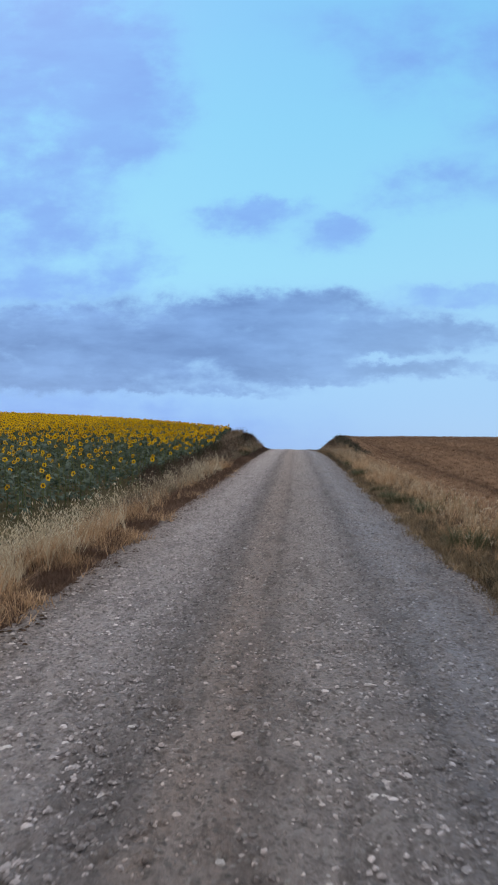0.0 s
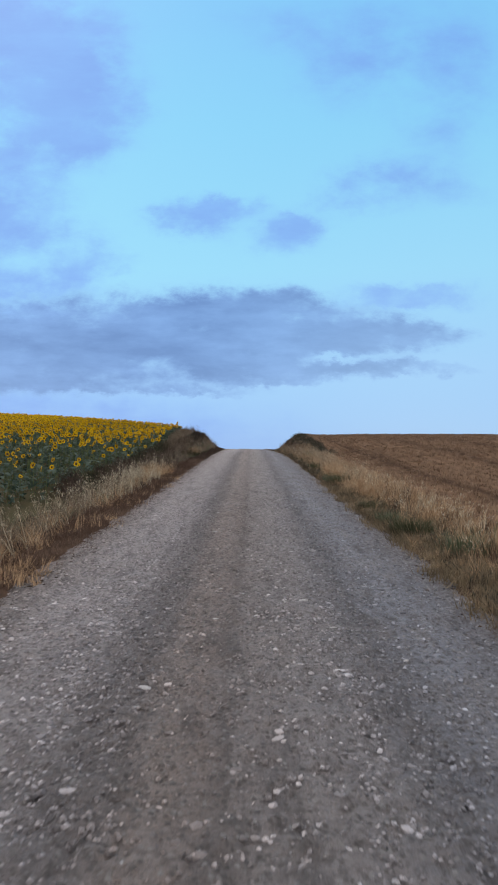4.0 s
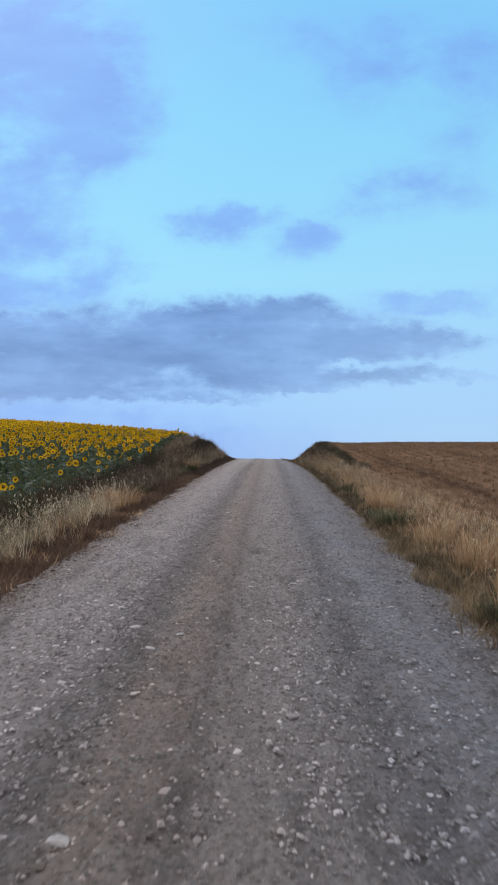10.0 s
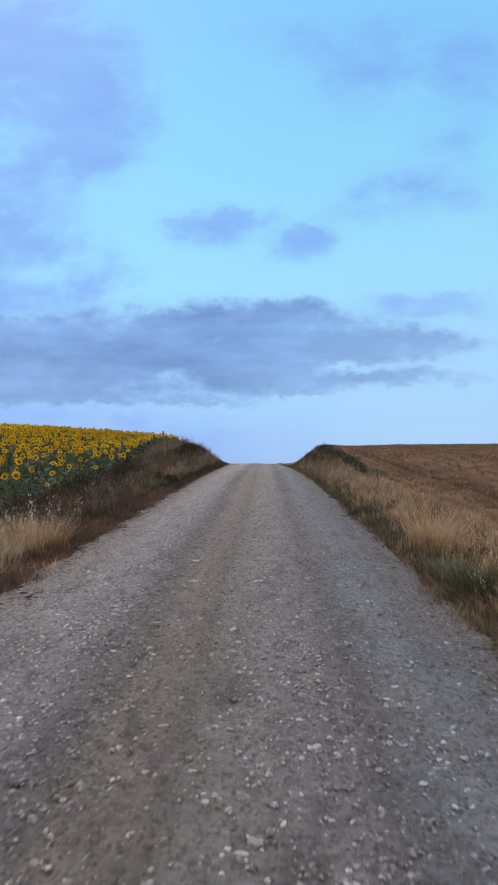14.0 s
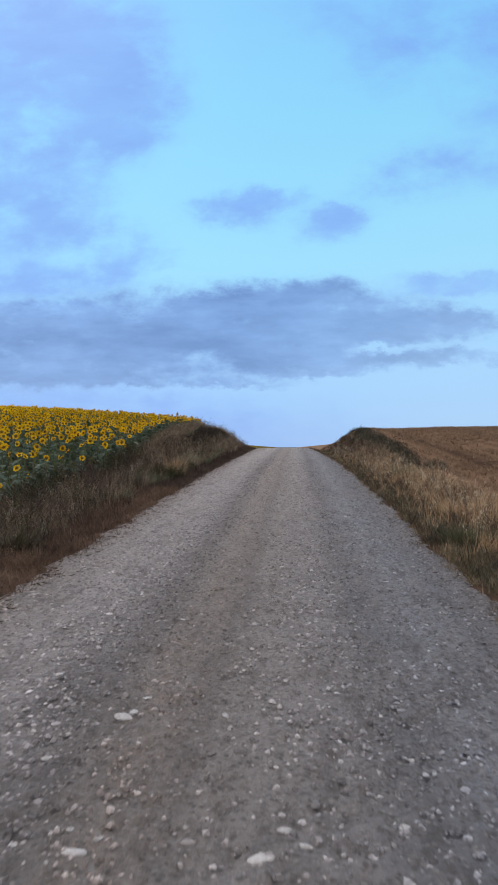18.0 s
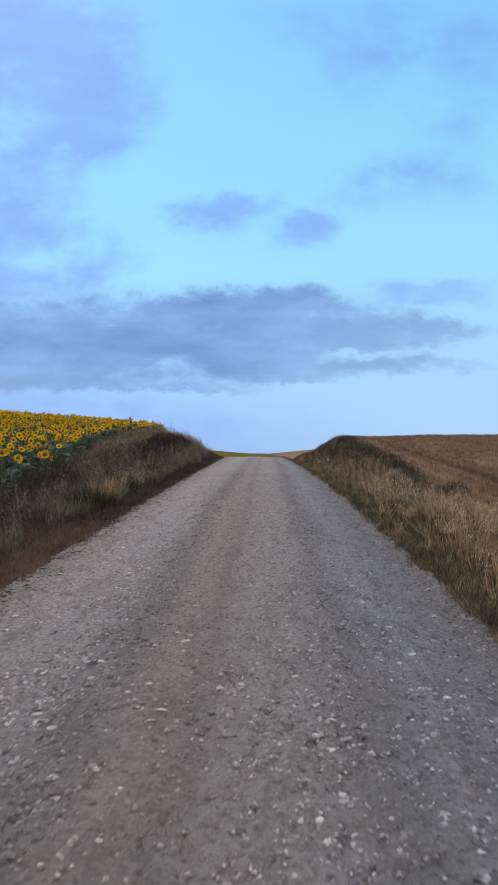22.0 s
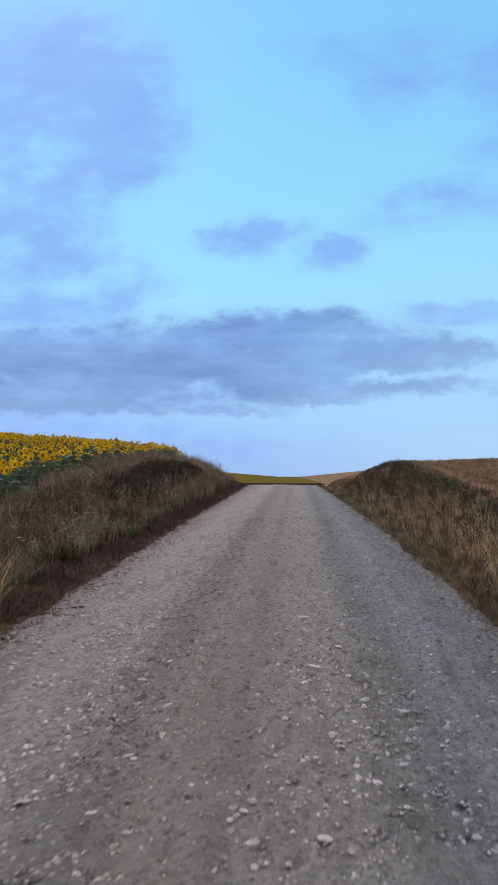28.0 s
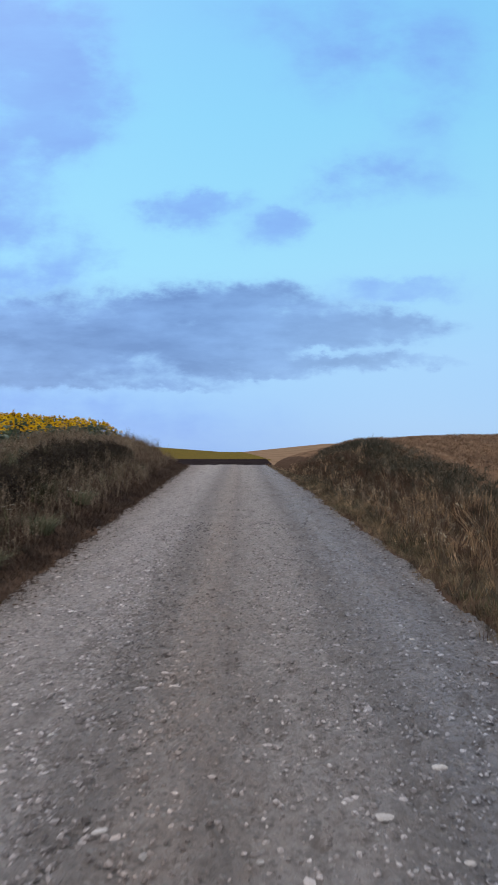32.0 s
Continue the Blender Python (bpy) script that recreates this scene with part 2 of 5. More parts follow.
def leafy(name, colours, rough=0.85, see_through=0.25):
    """Blades and leaves: each loose piece takes its own tone from the range of colours."""
    mat = bpy.data.materials.new(name)
    mat.use_nodes = True
    t = mat.node_tree
    node, calc = link_chain(t)
    bsdf = t.nodes["Principled BSDF"]
    bsdf.inputs["Roughness"].default_value = rough
    bsdf.inputs["Specular IOR Level"].default_value = 0.2
    geo, info = node("ShaderNodeNewGeometry"), node("ShaderNodeObjectInfo")
    patch = node("ShaderNodeTexNoise")
    patch.inputs["Scale"].default_value, patch.inputs["Detail"].default_value = 1.1, 3
    t.links.new(geo.outputs["Position"], patch.inputs["Vector"])
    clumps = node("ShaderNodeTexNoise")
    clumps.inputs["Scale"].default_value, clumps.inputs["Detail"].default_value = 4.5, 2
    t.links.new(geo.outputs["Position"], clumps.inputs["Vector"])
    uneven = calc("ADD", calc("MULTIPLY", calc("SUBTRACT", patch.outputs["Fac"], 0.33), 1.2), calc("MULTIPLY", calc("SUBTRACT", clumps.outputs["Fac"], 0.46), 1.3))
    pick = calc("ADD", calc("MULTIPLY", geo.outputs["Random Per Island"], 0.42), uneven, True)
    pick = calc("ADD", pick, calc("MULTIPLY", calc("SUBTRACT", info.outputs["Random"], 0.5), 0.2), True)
    r = node("ShaderNodeValToRGB")
    n = len(colours)
    r.color_ramp.elements[0].color, r.color_ramp.elements[1].color = colours[0], colours[-1]
    for i in range(1, n - 1):
        r.color_ramp.elements.new(i / (n - 1)).color = colours[i]
    t.links.new(pick, r.inputs[0])
    t.links.new(r.outputs[0], bsdf.inputs["Base Color"])
    if see_through:
        tr, mx = node("ShaderNodeBsdfTranslucent"), node("ShaderNodeMixShader")
        t.links.new(r.outputs[0], tr.inputs[0])
        mx.inputs[0].default_value = see_through
        t.links.new(bsdf.outputs[0], mx.inputs[1])
        t.links.new(tr.outputs[0], mx.inputs[2])
        t.links.new(mx.outputs[0], t.nodes["Material Output"].inputs[0])
    return mat


def c(r, g, b):
    return (r, g, b, 1.0)


M_VERGE = material("verge_soil", c(0.060, 0.040, 0.030), other=c(0.105, 0.070, 0.051), scale=2.2, fine=60, bump=0.6)
M_FIELD_SOIL = material("sunflower_field_soil", c(0.07, 0.065, 0.04), other=c(0.10, 0.085, 0.05), scale=1.5, fine=40)
M_STRAW = leafy("straw", [c(0.19, 0.120, 0.072), c(0.39, 0.258, 0.150), c(0.57, 0.400, 0.245), c(0.71, 0.54, 0.36)])
M_OAT = leafy("pale_oat_grass", [c(0.29, 0.235, 0.16), c(0.47, 0.40, 0.28), c(0.63, 0.565, 0.42), c(0.74, 0.69, 0.55)])
M_RUSSET = leafy("russet_grass", [c(0.046, 0.029, 0.022), c(0.082, 0.051, 0.037), c(0.132, 0.085, 0.061), c(0.22, 0.152, 0.108)])
M_WEED = leafy("grey_brown_weeds", [c(0.100, 0.076, 0.054), c(0.170, 0.131, 0.093), c(0.255, 0.202, 0.147), c(0.36, 0.30, 0.225)], see_through=0.1)
# near-black: carries the bank hollow's shade as colour; also undergrowth and thistle heads
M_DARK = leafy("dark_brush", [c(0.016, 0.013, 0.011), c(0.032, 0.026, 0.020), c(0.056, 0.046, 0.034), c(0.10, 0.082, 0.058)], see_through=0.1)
M_MAROON = leafy("maroon_dead_weeds", [c(0.030, 0.021, 0.018), c(0.055, 0.038, 0.030), c(0.088, 0.063, 0.049), c(0.15, 0.112, 0.085)], see_through=0.1)
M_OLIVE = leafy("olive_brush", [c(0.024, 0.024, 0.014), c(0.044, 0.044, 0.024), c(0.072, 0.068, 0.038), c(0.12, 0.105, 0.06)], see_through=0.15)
M_STUB = leafy("cut_stubble", [c(0.145, 0.097, 0.064), c(0.235, 0.160, 0.108), c(0.33, 0.232, 0.16), c(0.45, 0.33, 0.235)], see_through=0)
M_EDGE = leafy("brown_green_edge_grass", [c(0.085, 0.068, 0.043), c(0.155, 0.120, 0.076), c(0.26, 0.20, 0.125), c(0.42, 0.32, 0.21)])
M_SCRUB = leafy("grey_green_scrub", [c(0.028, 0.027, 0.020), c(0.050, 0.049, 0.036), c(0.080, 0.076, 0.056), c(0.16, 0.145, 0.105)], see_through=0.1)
M_GREEN = leafy("green_grass", [c(0.046, 0.052, 0.028), c(0.076, 0.084, 0.045), c(0.118, 0.122, 0.068), c(0.21, 0.18, 0.11)])
M_SAGE = leafy("sage_green", [c(0.08, 0.10, 0.055), c(0.13, 0.15, 0.09), c(0.19, 0.20, 0.13), c(0.26, 0.26, 0.18)])
M_LEAF = leafy("sunflower_leaf", [c(0.040, 0.062, 0.044), c(0.072, 0.105, 0.078), c(0.108, 0.150, 0.115), c(0.16, 0.20, 0.15)], see_through=0.3)
M_PETAL = leafy("sunflower_petal", [c(0.46, 0.25, 0.004), c(0.66, 0.39, 0.006), c(0.84, 0.53, 0.008), c(0.94, 0.62, 0.012)], see_through=0.35)
M_DISC = material("sunflower_disc", c(0.13, 0.07, 0.02), other=c(0.22, 0.125, 0.03), scale=60, fine=300, bump=0.8, bump_size=0.004)
M_STALK = leafy("green_stalk", [c(0.07, 0.10, 0.04), c(0.12, 0.15, 0.07), c(0.17, 0.19, 0.09)], see_through=0)
M_PALE_STONE = material("pale_limestone", c(0.43, 0.42, 0.42), other=c(0.31, 0.30, 0.30), scale=30, fine=150, bump=0.5, island=0.2, spread=0.2)
M_LITTER = material("dead_litter", c(0.05, 0.036, 0.028), other=c(0.09, 0.065, 0.048), scale=20, fine=90, island=0.4)
M_UMBEL = leafy("bleached_flowers", [c(0.45, 0.42, 0.36), c(0.62, 0.60, 0.54)], see_through=0.2)


def lane_tones(t, node, calc, grain, pos):
    """Worn lanes across the track's width: pale wheel lanes, loose grey strips, a browner middle."""
    long = node("ShaderNodeMapping")
    long.inputs["Scale"].default_value = (1.0, 0.10, 1.0)
    t.links.new(pos, long.inputs[0])
    split_pos = node("ShaderNodeSeparateXYZ")
    t.links.new(pos, split_pos.inputs[0])
    warp = calc("MULTIPLY", calc("SUBTRACT", grain(1.4, 5, long.outputs[0]), 0.5), 0.26)
    lane = calc("ADD", calc("DIVIDE", calc("ADD", calc("ADD", split_pos.outputs["X"], warp), 2.3), 4.6), calc("MULTIPLY", calc("SUBTRACT", grain(6, 5), 0.5), 0.05))
    lanes = node("ShaderNodeValToRGB")
    colours = [(0.000, c(0.250, 0.200, 0.178)), (0.076, c(0.390, 0.345, 0.330)), (0.163, c(0.560, 0.517, 0.525)), (0.272, c(0.475, 0.445, 0.456)), (0.326, c(0.250, 0.235, 0.243)), (0.365, c(0.255, 0.233, 0.233)),
               (0.402, c(0.400, 0.342, 0.318)), (0.446, c(0.365, 0.310, 0.290)), (0.470, c(0.270, 0.238, 0.230)), (0.496, c(0.390, 0.352, 0.345)), (0.554, c(0.425, 0.397, 0.400)), (0.609, c(0.370, 0.355, 0.370)),
               (0.663, c(0.228, 0.231, 0.256)), (0.739, c(0.370, 0.388, 0.445)), (0.826, c(0.275, 0.285, 0.325)), (0.902, c(0.265, 0.250, 0.258)), (1.000, c(0.220, 0.185, 0.168))]
    lanes.color_ramp.elements[0].position, lanes.color_ramp.elements[0].color = colours[0]
    lanes.color_ramp.elements[1].position, lanes.color_ramp.elements[1].color = colours[-1]
    for place, colour in colours[1:-1]:
        lanes.color_ramp.elements.new(place).color = colour
    t.links.new(lane, lanes.inputs[0])
    return lanes.outputs[0], split_pos.outputs["X"], split_pos.outputs["Y"]


def road_material():
    """Packed crushed-stone road: pale wheel tracks, browner loose strips between them, grey grit and pale chips."""
    mat = bpy.data.materials.new("gravel_road")
    mat.use_nodes = True
    t = mat.node_tree
    node, calc = link_chain(t)
    bsdf = t.nodes["Principled BSDF"]
    bsdf.inputs["Roughness"].default_value = 0.95
    bsdf.inputs["Specular IOR Level"].default_value = 0.2
    geo = node("ShaderNodeNewGeometry")
    pos = geo.outputs["Position"]

    def grain(size, detail=6, vec=None, rough=0.65):
        n = node("ShaderNodeTexNoise")
        n.inputs["Scale"].default_value, n.inputs["Detail"].default_value, n.inputs["Roughness"].default_value = size, detail, rough
        t.links.new(vec or pos, n.inputs["Vector"])
        return n.outputs["Fac"]

    def remap(v, lo, hi, a=0.0, b=1.0):
        m = node("ShaderNodeMapRange")
        for i, w in enumerate((lo, hi, a, b)):
            m.inputs[i + 1].default_value = w
        t.links.new(v, m.inputs[0])
        return m.outputs[0]

    def blend(fac, a, b):
        m = node("ShaderNodeMix", data_type="RGBA")
        t.links.new(fac, m.inputs["Factor"])
        for slot, v in ((6, a), (7, b)):
            if isinstance(v, tuple):
                m.inputs[slot].default_value = v
            else:
                t.links.new(v, m.inputs[slot])
        return m.outputs[2]

    lane_tone, aside, along = lane_tones(t, node, calc, grain, pos)
    patch = remap(grain(0.8, 5), 0.38, 0.62)
    tone = blend(calc("MULTIPLY", patch, 0.25), lane_tone, c(0.35, 0.305, 0.275))
    streak = node("ShaderNodeMapping")
    streak.inputs["Scale"].default_value = (1.0, 0.22, 1.0)
    t.links.new(pos, streak.inputs[0])
    tone = blend(remap(grain(5.5, 6, streak.outputs[0], 0.7), 0.50, 0.66, 0.0, 0.62), tone, c(0.115, 0.106, 0.108))
    tone = blend(remap(grain(7.0, 5, streak.outputs[0], 0.7), 0.50, 0.30, 0.0, 0.45), tone, c(0.46, 0.425, 0.42))
    tone = blend(remap(grain(20, 6, None, 0.75), 0.46, 0.66, 0.0, 0.75), tone, c(0.115, 0.106, 0.102))
    vor = node("ShaderNodeTexVoronoi")
    vor.inputs["Scale"].default_value = 38
    t.links.new(pos, vor.inputs["Vector"])
    tint = node("ShaderNodeSeparateColor")
    t.links.new(vor.outputs["Color"], tint.inputs[0])
    chip = calc("MULTIPLY", remap(tint.outputs[0], 0.70, 0.95), remap(vor.outputs["Distance"], 0.55, 0.3))
    tone = blend(calc("MULTIPLY", chip, 0.75), tone, c(0.44, 0.425, 0.415))
    pit = calc("MULTIPLY", remap(tint.outputs[1], 0.62, 0.9), remap(vor.outputs["Distance"], 0.6, 0.3))
    tone = blend(calc("MULTIPLY", pit, 0.75), tone, c(0.12, 0.112, 0.108))
    tone = blend(remap(grain(210, 3), 0.48, 0.72, 0.0, 0.5), tone, c(0.12, 0.112, 0.106))
    # the later rise in exposure put into the colour: paler further along, mostly left
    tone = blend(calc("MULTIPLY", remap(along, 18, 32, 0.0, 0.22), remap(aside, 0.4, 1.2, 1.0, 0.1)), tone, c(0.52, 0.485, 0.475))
    t.links.new(tone, bsdf.inputs["Base Color"])
    b = node("ShaderNodeBump")
    b.inputs["Strength"].default_value, b.inputs["Distance"].default_value = 1.0, 0.035
    t.links.new(calc("ADD", calc("MULTIPLY", remap(vor.outputs["Distance"], 0.0, 0.6, 1.0, 0.0), 0.7), calc("ADD", grain(160, 4), calc("MULTIPLY", grain(30, 4), 1.5))), b.inputs["Height"])
    t.links.new(b.outputs[0], bsdf.inputs["Normal"])
    return mat


def stubble_material(name, light, dark, period, turn):
    """A harvested field: straw-coloured soil with drill rows and wheel lines."""
    mat = bpy.data.materials.new(name)
    mat.use_nodes = True
    t = mat.node_tree
    node, calc = link_chain(t)
    bsdf = t.nodes["Principled BSDF"]
    bsdf.inputs["Roughness"].default_value = 0.95
    bsdf.inputs["Specular IOR Level"].default_value = 0.0
    geo = node("ShaderNodeNewGeometry")
    m = node("ShaderNodeMapping")
    m.inputs["Rotation"].default_value = (0, 0, radians(turn))
    t.links.new(geo.outputs["Position"], m.inputs[0])

    def noise_at(size, detail=5, vec=None):
        n = node("ShaderNodeTexNoise")
        n.inputs["Scale"].default_value, n.inputs["Detail"].default_value = size, detail
        t.links.new(vec or geo.outputs["Position"], n.inputs["Vector"])
        return n.outputs["Fac"]

    def wave(scale, distort):
        w = node("ShaderNodeTexWave", wave_type="BANDS", bands_direction="X")
        w.inputs["Scale"].default_value, w.inputs["Distortion"].default_value, w.inputs["Detail"].default_value, w.inputs["Detail Scale"].default_value = scale, distort, 3, 0.6
        t.links.new(m.outputs[0], w.inputs["Vector"])
        return w.outputs["Fac"]

    rows = calc("MULTIPLY", wave(0.314 / period, 0.8), 0.34)
    wide = calc("MULTIPLY", calc("POWER", wave(0.314 / (period * 7), 0.7), 9), 0.7)
    blot = node("ShaderNodeMapRange")
    blot.inputs[1].default_value, blot.inputs[2].default_value = 0.35, 0.68
    t.links.new(noise_at(0.35, 6), blot.inputs[0])
    fac = calc("ADD", calc("ADD", rows, wide), calc("ADD", calc("MULTIPLY", blot.outputs[0], 0.4), calc("MULTIPLY", calc("SUBTRACT", noise_at(24, 4), 0.5), 1.2)), True)
    mix = node("ShaderNodeMix", data_type="RGBA")
    mix.inputs[6].default_value, mix.inputs[7].default_value = light, dark
    t.links.new(fac, mix.inputs["Factor"])
    t.links.new(mix.outputs[2], bsdf.inputs["Base Color"])
    b = node("ShaderNodeBump")
    b.inputs["Strength"].default_value, b.inputs["Distance"].default_value = 0.7, 0.08
    t.links.new(calc("SUBTRACT", noise_at(14, 5), rows), b.inputs["Height"])
    t.links.new(b.outputs[0], bsdf.inputs["Normal"])
    return mat


def gravel_material():
    """Crushed limestone dusted with the soil of the lane it lies in; every chip has its own tone."""
    mat = bpy.data.materials.new("limestone_gravel")
    mat.use_nodes = True
    t = mat.node_tree
    node, calc = link_chain(t)
    bsdf = t.nodes["Principled BSDF"]
    bsdf.inputs["Roughness"].default_value = 0.92
    bsdf.inputs["Specular IOR Level"].default_value = 0.12
    geo = node("ShaderNodeNewGeometry")
    pos = geo.outputs["Position"]

    def grain(size, detail=6, vec=None, rough=0.65):
        n = node("ShaderNodeTexNoise")
        n.inputs["Scale"].default_value, n.inputs["Detail"].default_value, n.inputs["Roughness"].default_value = size, detail, rough
        t.links.new(vec or pos, n.inputs["Vector"])
        return n.outputs["Fac"]

    lane_tone, _aside, _along = lane_tones(t, node, calc, grain, pos)
    mix = node("ShaderNodeMix", data_type="RGBA")
    mix.inputs[6].default_value = c(0.32, 0.31, 0.315)
    t.links.new(lane_tone, mix.inputs[7])
    mix.inputs["Factor"].default_value = 0.74
    hsv = node("ShaderNodeHueSaturation")
    t.links.new(mix.outputs[2], hsv.inputs["Color"])
    value = calc("ADD", calc("MULTIPLY", calc("POWER", geo.outputs["Random Per Island"], 1.6), 0.95), 0.41)
    t.links.new(calc("MULTIPLY", value, calc("ADD", calc("MULTIPLY", grain(110, 3), 0.6), 0.7)), hsv.inputs["Value"])
    t.links.new(hsv.outputs[0], bsdf.inputs["Base Color"])
    return mat


M_GRAVEL = gravel_material()
M_ROAD = road_material()
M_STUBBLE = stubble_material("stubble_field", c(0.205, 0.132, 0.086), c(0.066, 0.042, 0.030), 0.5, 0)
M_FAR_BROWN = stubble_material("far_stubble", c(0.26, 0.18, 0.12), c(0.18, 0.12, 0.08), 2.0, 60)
M_FAR_YELLOW = material("far_sunflowers", c(0.155, 0.115, 0.028), other=c(0.105, 0.086, 0.030), scale=0.6, fine=4, bump=0.2)
M_FAR_DARK = material("far_dark_strip", c(0.018, 0.014, 0.016), other=c(0.03, 0.024, 0.025), scale=0.5, fine=5)


# ---- shape of the land ----
SLOPE = math.tan(radians(TILT))
TY = np.arange(-80.0, 181.0, 0.5)


def table(points, width=6.0):
    xs, zs = zip(*points)
    v = np.interp(TY, xs, zs)
    n = int(width / 0.5) | 1
    k = np.hanning(n + 2)[1:-1]
    v = np.convolve(np.pad(v, n // 2, mode="edge"), k / k.sum(), mode="valid")
    return lambda y: np.interp(y, TY, v)


road_profile = table([(-60, 0.1), (0, 0.0), (10, -0.07), (20, -0.13), (30, -0.16), (40, -0.20), (50, -0.34), (60, -0.57), (70, -0.85), (75.5, -1.0), (82, -1.6), (92, -2.9), (120, -7.5), (180, -14)], 5)
left_rise = table([(-60, -0.5), (0, -0.15), (16, 0.0), (26, 0.02), (35, 0.36), (45, 0.62), (55, 0.82), (65, 1.04), (72, 1.12), (79, 0.75), (88, -0.3), (100, -1.6), (130, -4.5), (180, -11)], 8)
right_rise = table([(-60, -0.2), (0, -0.14), (24, -0.10), (34, -0.08), (42, -0.08), (46, 0.06), (50, 0.18), (54, 0.34), (58, 0.52), (70, 0.55), (80, 0.35), (92, -0.5), (120, -4), (180, -11)], 4)
PLANT = 0.95


def smooth(a, b, x):
    t = np.clip((x - a) / (b - a), 0, 1)
    return t * t * (3 - 2 * t)


def rough_noise(x, y, size, seed=0.0):
    """Soft, cheap, repeatable unevenness."""
    x, y = x / size + seed, y / size - seed * 1.7
    return (np.sin(x * 2.1 + 1.3 * np.sin(y * 1.7 + seed)) + np.sin(y * 2.7 + 1.1 * np.sin(x * 1.9 - seed)) + 0.6 * np.sin(x * 4.7 + y * 3.9)) / 2.6


def road_mid(y):
    return -0.03 - 0.57 * np.clip((y - 35) / 40, 0, 1.6) ** 2


def right_shift(y):
    """The verge by the stubble field creeps in over the track's edge."""
    return -0.30 + 0.05 * rough_noise(y * 0, y, 3.0, 8)


def flower_top(x, y):
    return left_rise(y) + 1.42 * (1 - np.exp(-np.maximum(-5 - x, 0) / 14))


def land(x, y):
    """Height of the ground without the road's own surface."""
    x, y = np.asarray(x, float), np.asarray(y, float)
    xr = x - road_mid(y)
    road = road_profile(y)
    left = flower_top(x, y) - PLANT
    right = right_rise(y) + 0.012 * np.clip(x - 4, 0, 30) - 0.06 * smooth(4.5, 2.5, xr) + 0.11 * np.clip(x - 3.8, 0, 3.6) * smooth(26, 40, y) * smooth(60, 46, y)
    wl, wr = smooth(-2.2, -4.8, xr), smooth(1.95, 3.9 + 0.35 * smooth(44, 56, y), xr)
    z = road * (1 - wl) * (1 - wr) + left * wl + right * wr
    hump = smooth(42, 50, y) * smooth(72, 55, y)
    z = z + 0.72 * hump * smooth(-2.4, -3.7, xr) * smooth(-6.2, -4.4, xr)
    z = z + 0.20 * smooth(44, 56, y) * smooth(74, 62, y) * smooth(2.5, 3.5, xr) * smooth(5.8, 4.2, xr)
    side = np.maximum(smooth(-2.0, -3.0, xr), smooth(2.0, 3.0, xr))
    z = z + 0.045 * side * rough_noise(x, y, 0.8) + 0.02 * side * rough_noise(x, y, 0.23, 4)
    z = z - 0.55 * smooth(59, 68, y) * smooth(1.9, 2.8, xr) * smooth(5.6, 3.4, xr) - 0.7 * smooth(66, 80, y) * smooth(1.9, 2.8, xr) * smooth(11, 4.5, xr)
    z = z - 0.06 * smooth(2.2, 1.8, np.where(xr > 0, xr - 0.05 - right_shift(y), 0.05 - xr))
    z = z + SLOPE * (0.998 * y - 0.0645 * x)
    far = np.interp(y, [-2000, -400, -80, 60, 120, 180, 205, 300, 360, 450, 900, 2500], [-14, -10, -5, 0, -2.2, 0.80, 1.42, 3.2, 2.6, 0.0, -10, -30])
    far = far + (0.10 * np.clip(x - 1, 0, 30) + 0.075 * np.clip(-7 - x, 0, 130)) * smooth(200, 300, y) * smooth(900, 450, y)
    w = np.maximum(smooth(95, 150, y), np.maximum(smooth(70, 160, np.abs(x)), smooth(-40, -90, y)))
    return z * (1 - w) + far * w


def steps(parts):
    out = []
    for a, b, s in parts:
        out.extend(np.arange(a, b, s))
    return np.array(out + [parts[-1][1]])


def mesh_object(name, verts, tris, mats, index=None, smooth_shade=False, parent=None, label=""):
    """One mesh object out of arrays of corners and of triangles or quads."""
    me = bpy.data.meshes.new(name)
    verts, tris = np.asarray(verts, np.float32), np.asarray(tris, np.int32)
    k = tris.shape[1]
    me.vertices.add(len(verts))
    me.vertices.foreach_set("co", verts.ravel())
    me.loops.add(tris.size)
    me.loops.foreach_set("vertex_index", tris.ravel())
    me.polygons.add(len(tris))
    me.polygons.foreach_set("loop_start", np.arange(len(tris), dtype=np.int32) * k)
    me.polygons.foreach_set("loop_total", np.full(len(tris), k, np.int32))
    for m in mats:
        me.materials.append(m)
    if index is not None:
        me.polygons.foreach_set("material_index", np.asarray(index, np.int32))
    me.polygons.foreach_set("use_smooth", np.full(len(tris), smooth_shade))
    me.update(calc_edges=True)
    ob = new(name, me)
    if parent:
        ob.parent = parent
    return tagged(ob, label) if label else ob


def sheet(xs, ys, height):
    gx, gy = np.meshgrid(xs, ys)
    verts = np.stack([gx, gy, height(gx, gy)], -1).reshape(-1, 3)
    nx, ny = len(xs), len(ys)
    i = (np.arange(ny - 1)[:, None] * nx + np.arange(nx - 1)[None, :]).ravel()
    return verts, np.stack([i, i + 1, i + nx + 1, i + nx], -1)


# ---- ground and road ----
xs = steps([(-2400, -400, 200), (-400, -100, 25), (-100, -30, 5), (-30, -8, 1.0), (-8, 6, 0.2), (6, 20, 0.8), (20, 60, 2), (60, 100, 5), (100, 400, 25), (400, 2400, 200)])
ys = steps([(-2400, -100, 150), (-100, -10, 5), (-10, 80, 0.35), (80, 110, 1.0), (110, 200, 4), (200, 420, 8), (420, 2600, 120)])
gv, gf = sheet(xs, ys, land)
mid = gv[gf].mean(1)
slot = np.zeros(len(gf), int)
slot[(mid[:, 0] < -4.6)] = 1
slot[(mid[:, 0] > 3.35)] = 2
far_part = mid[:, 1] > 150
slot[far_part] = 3
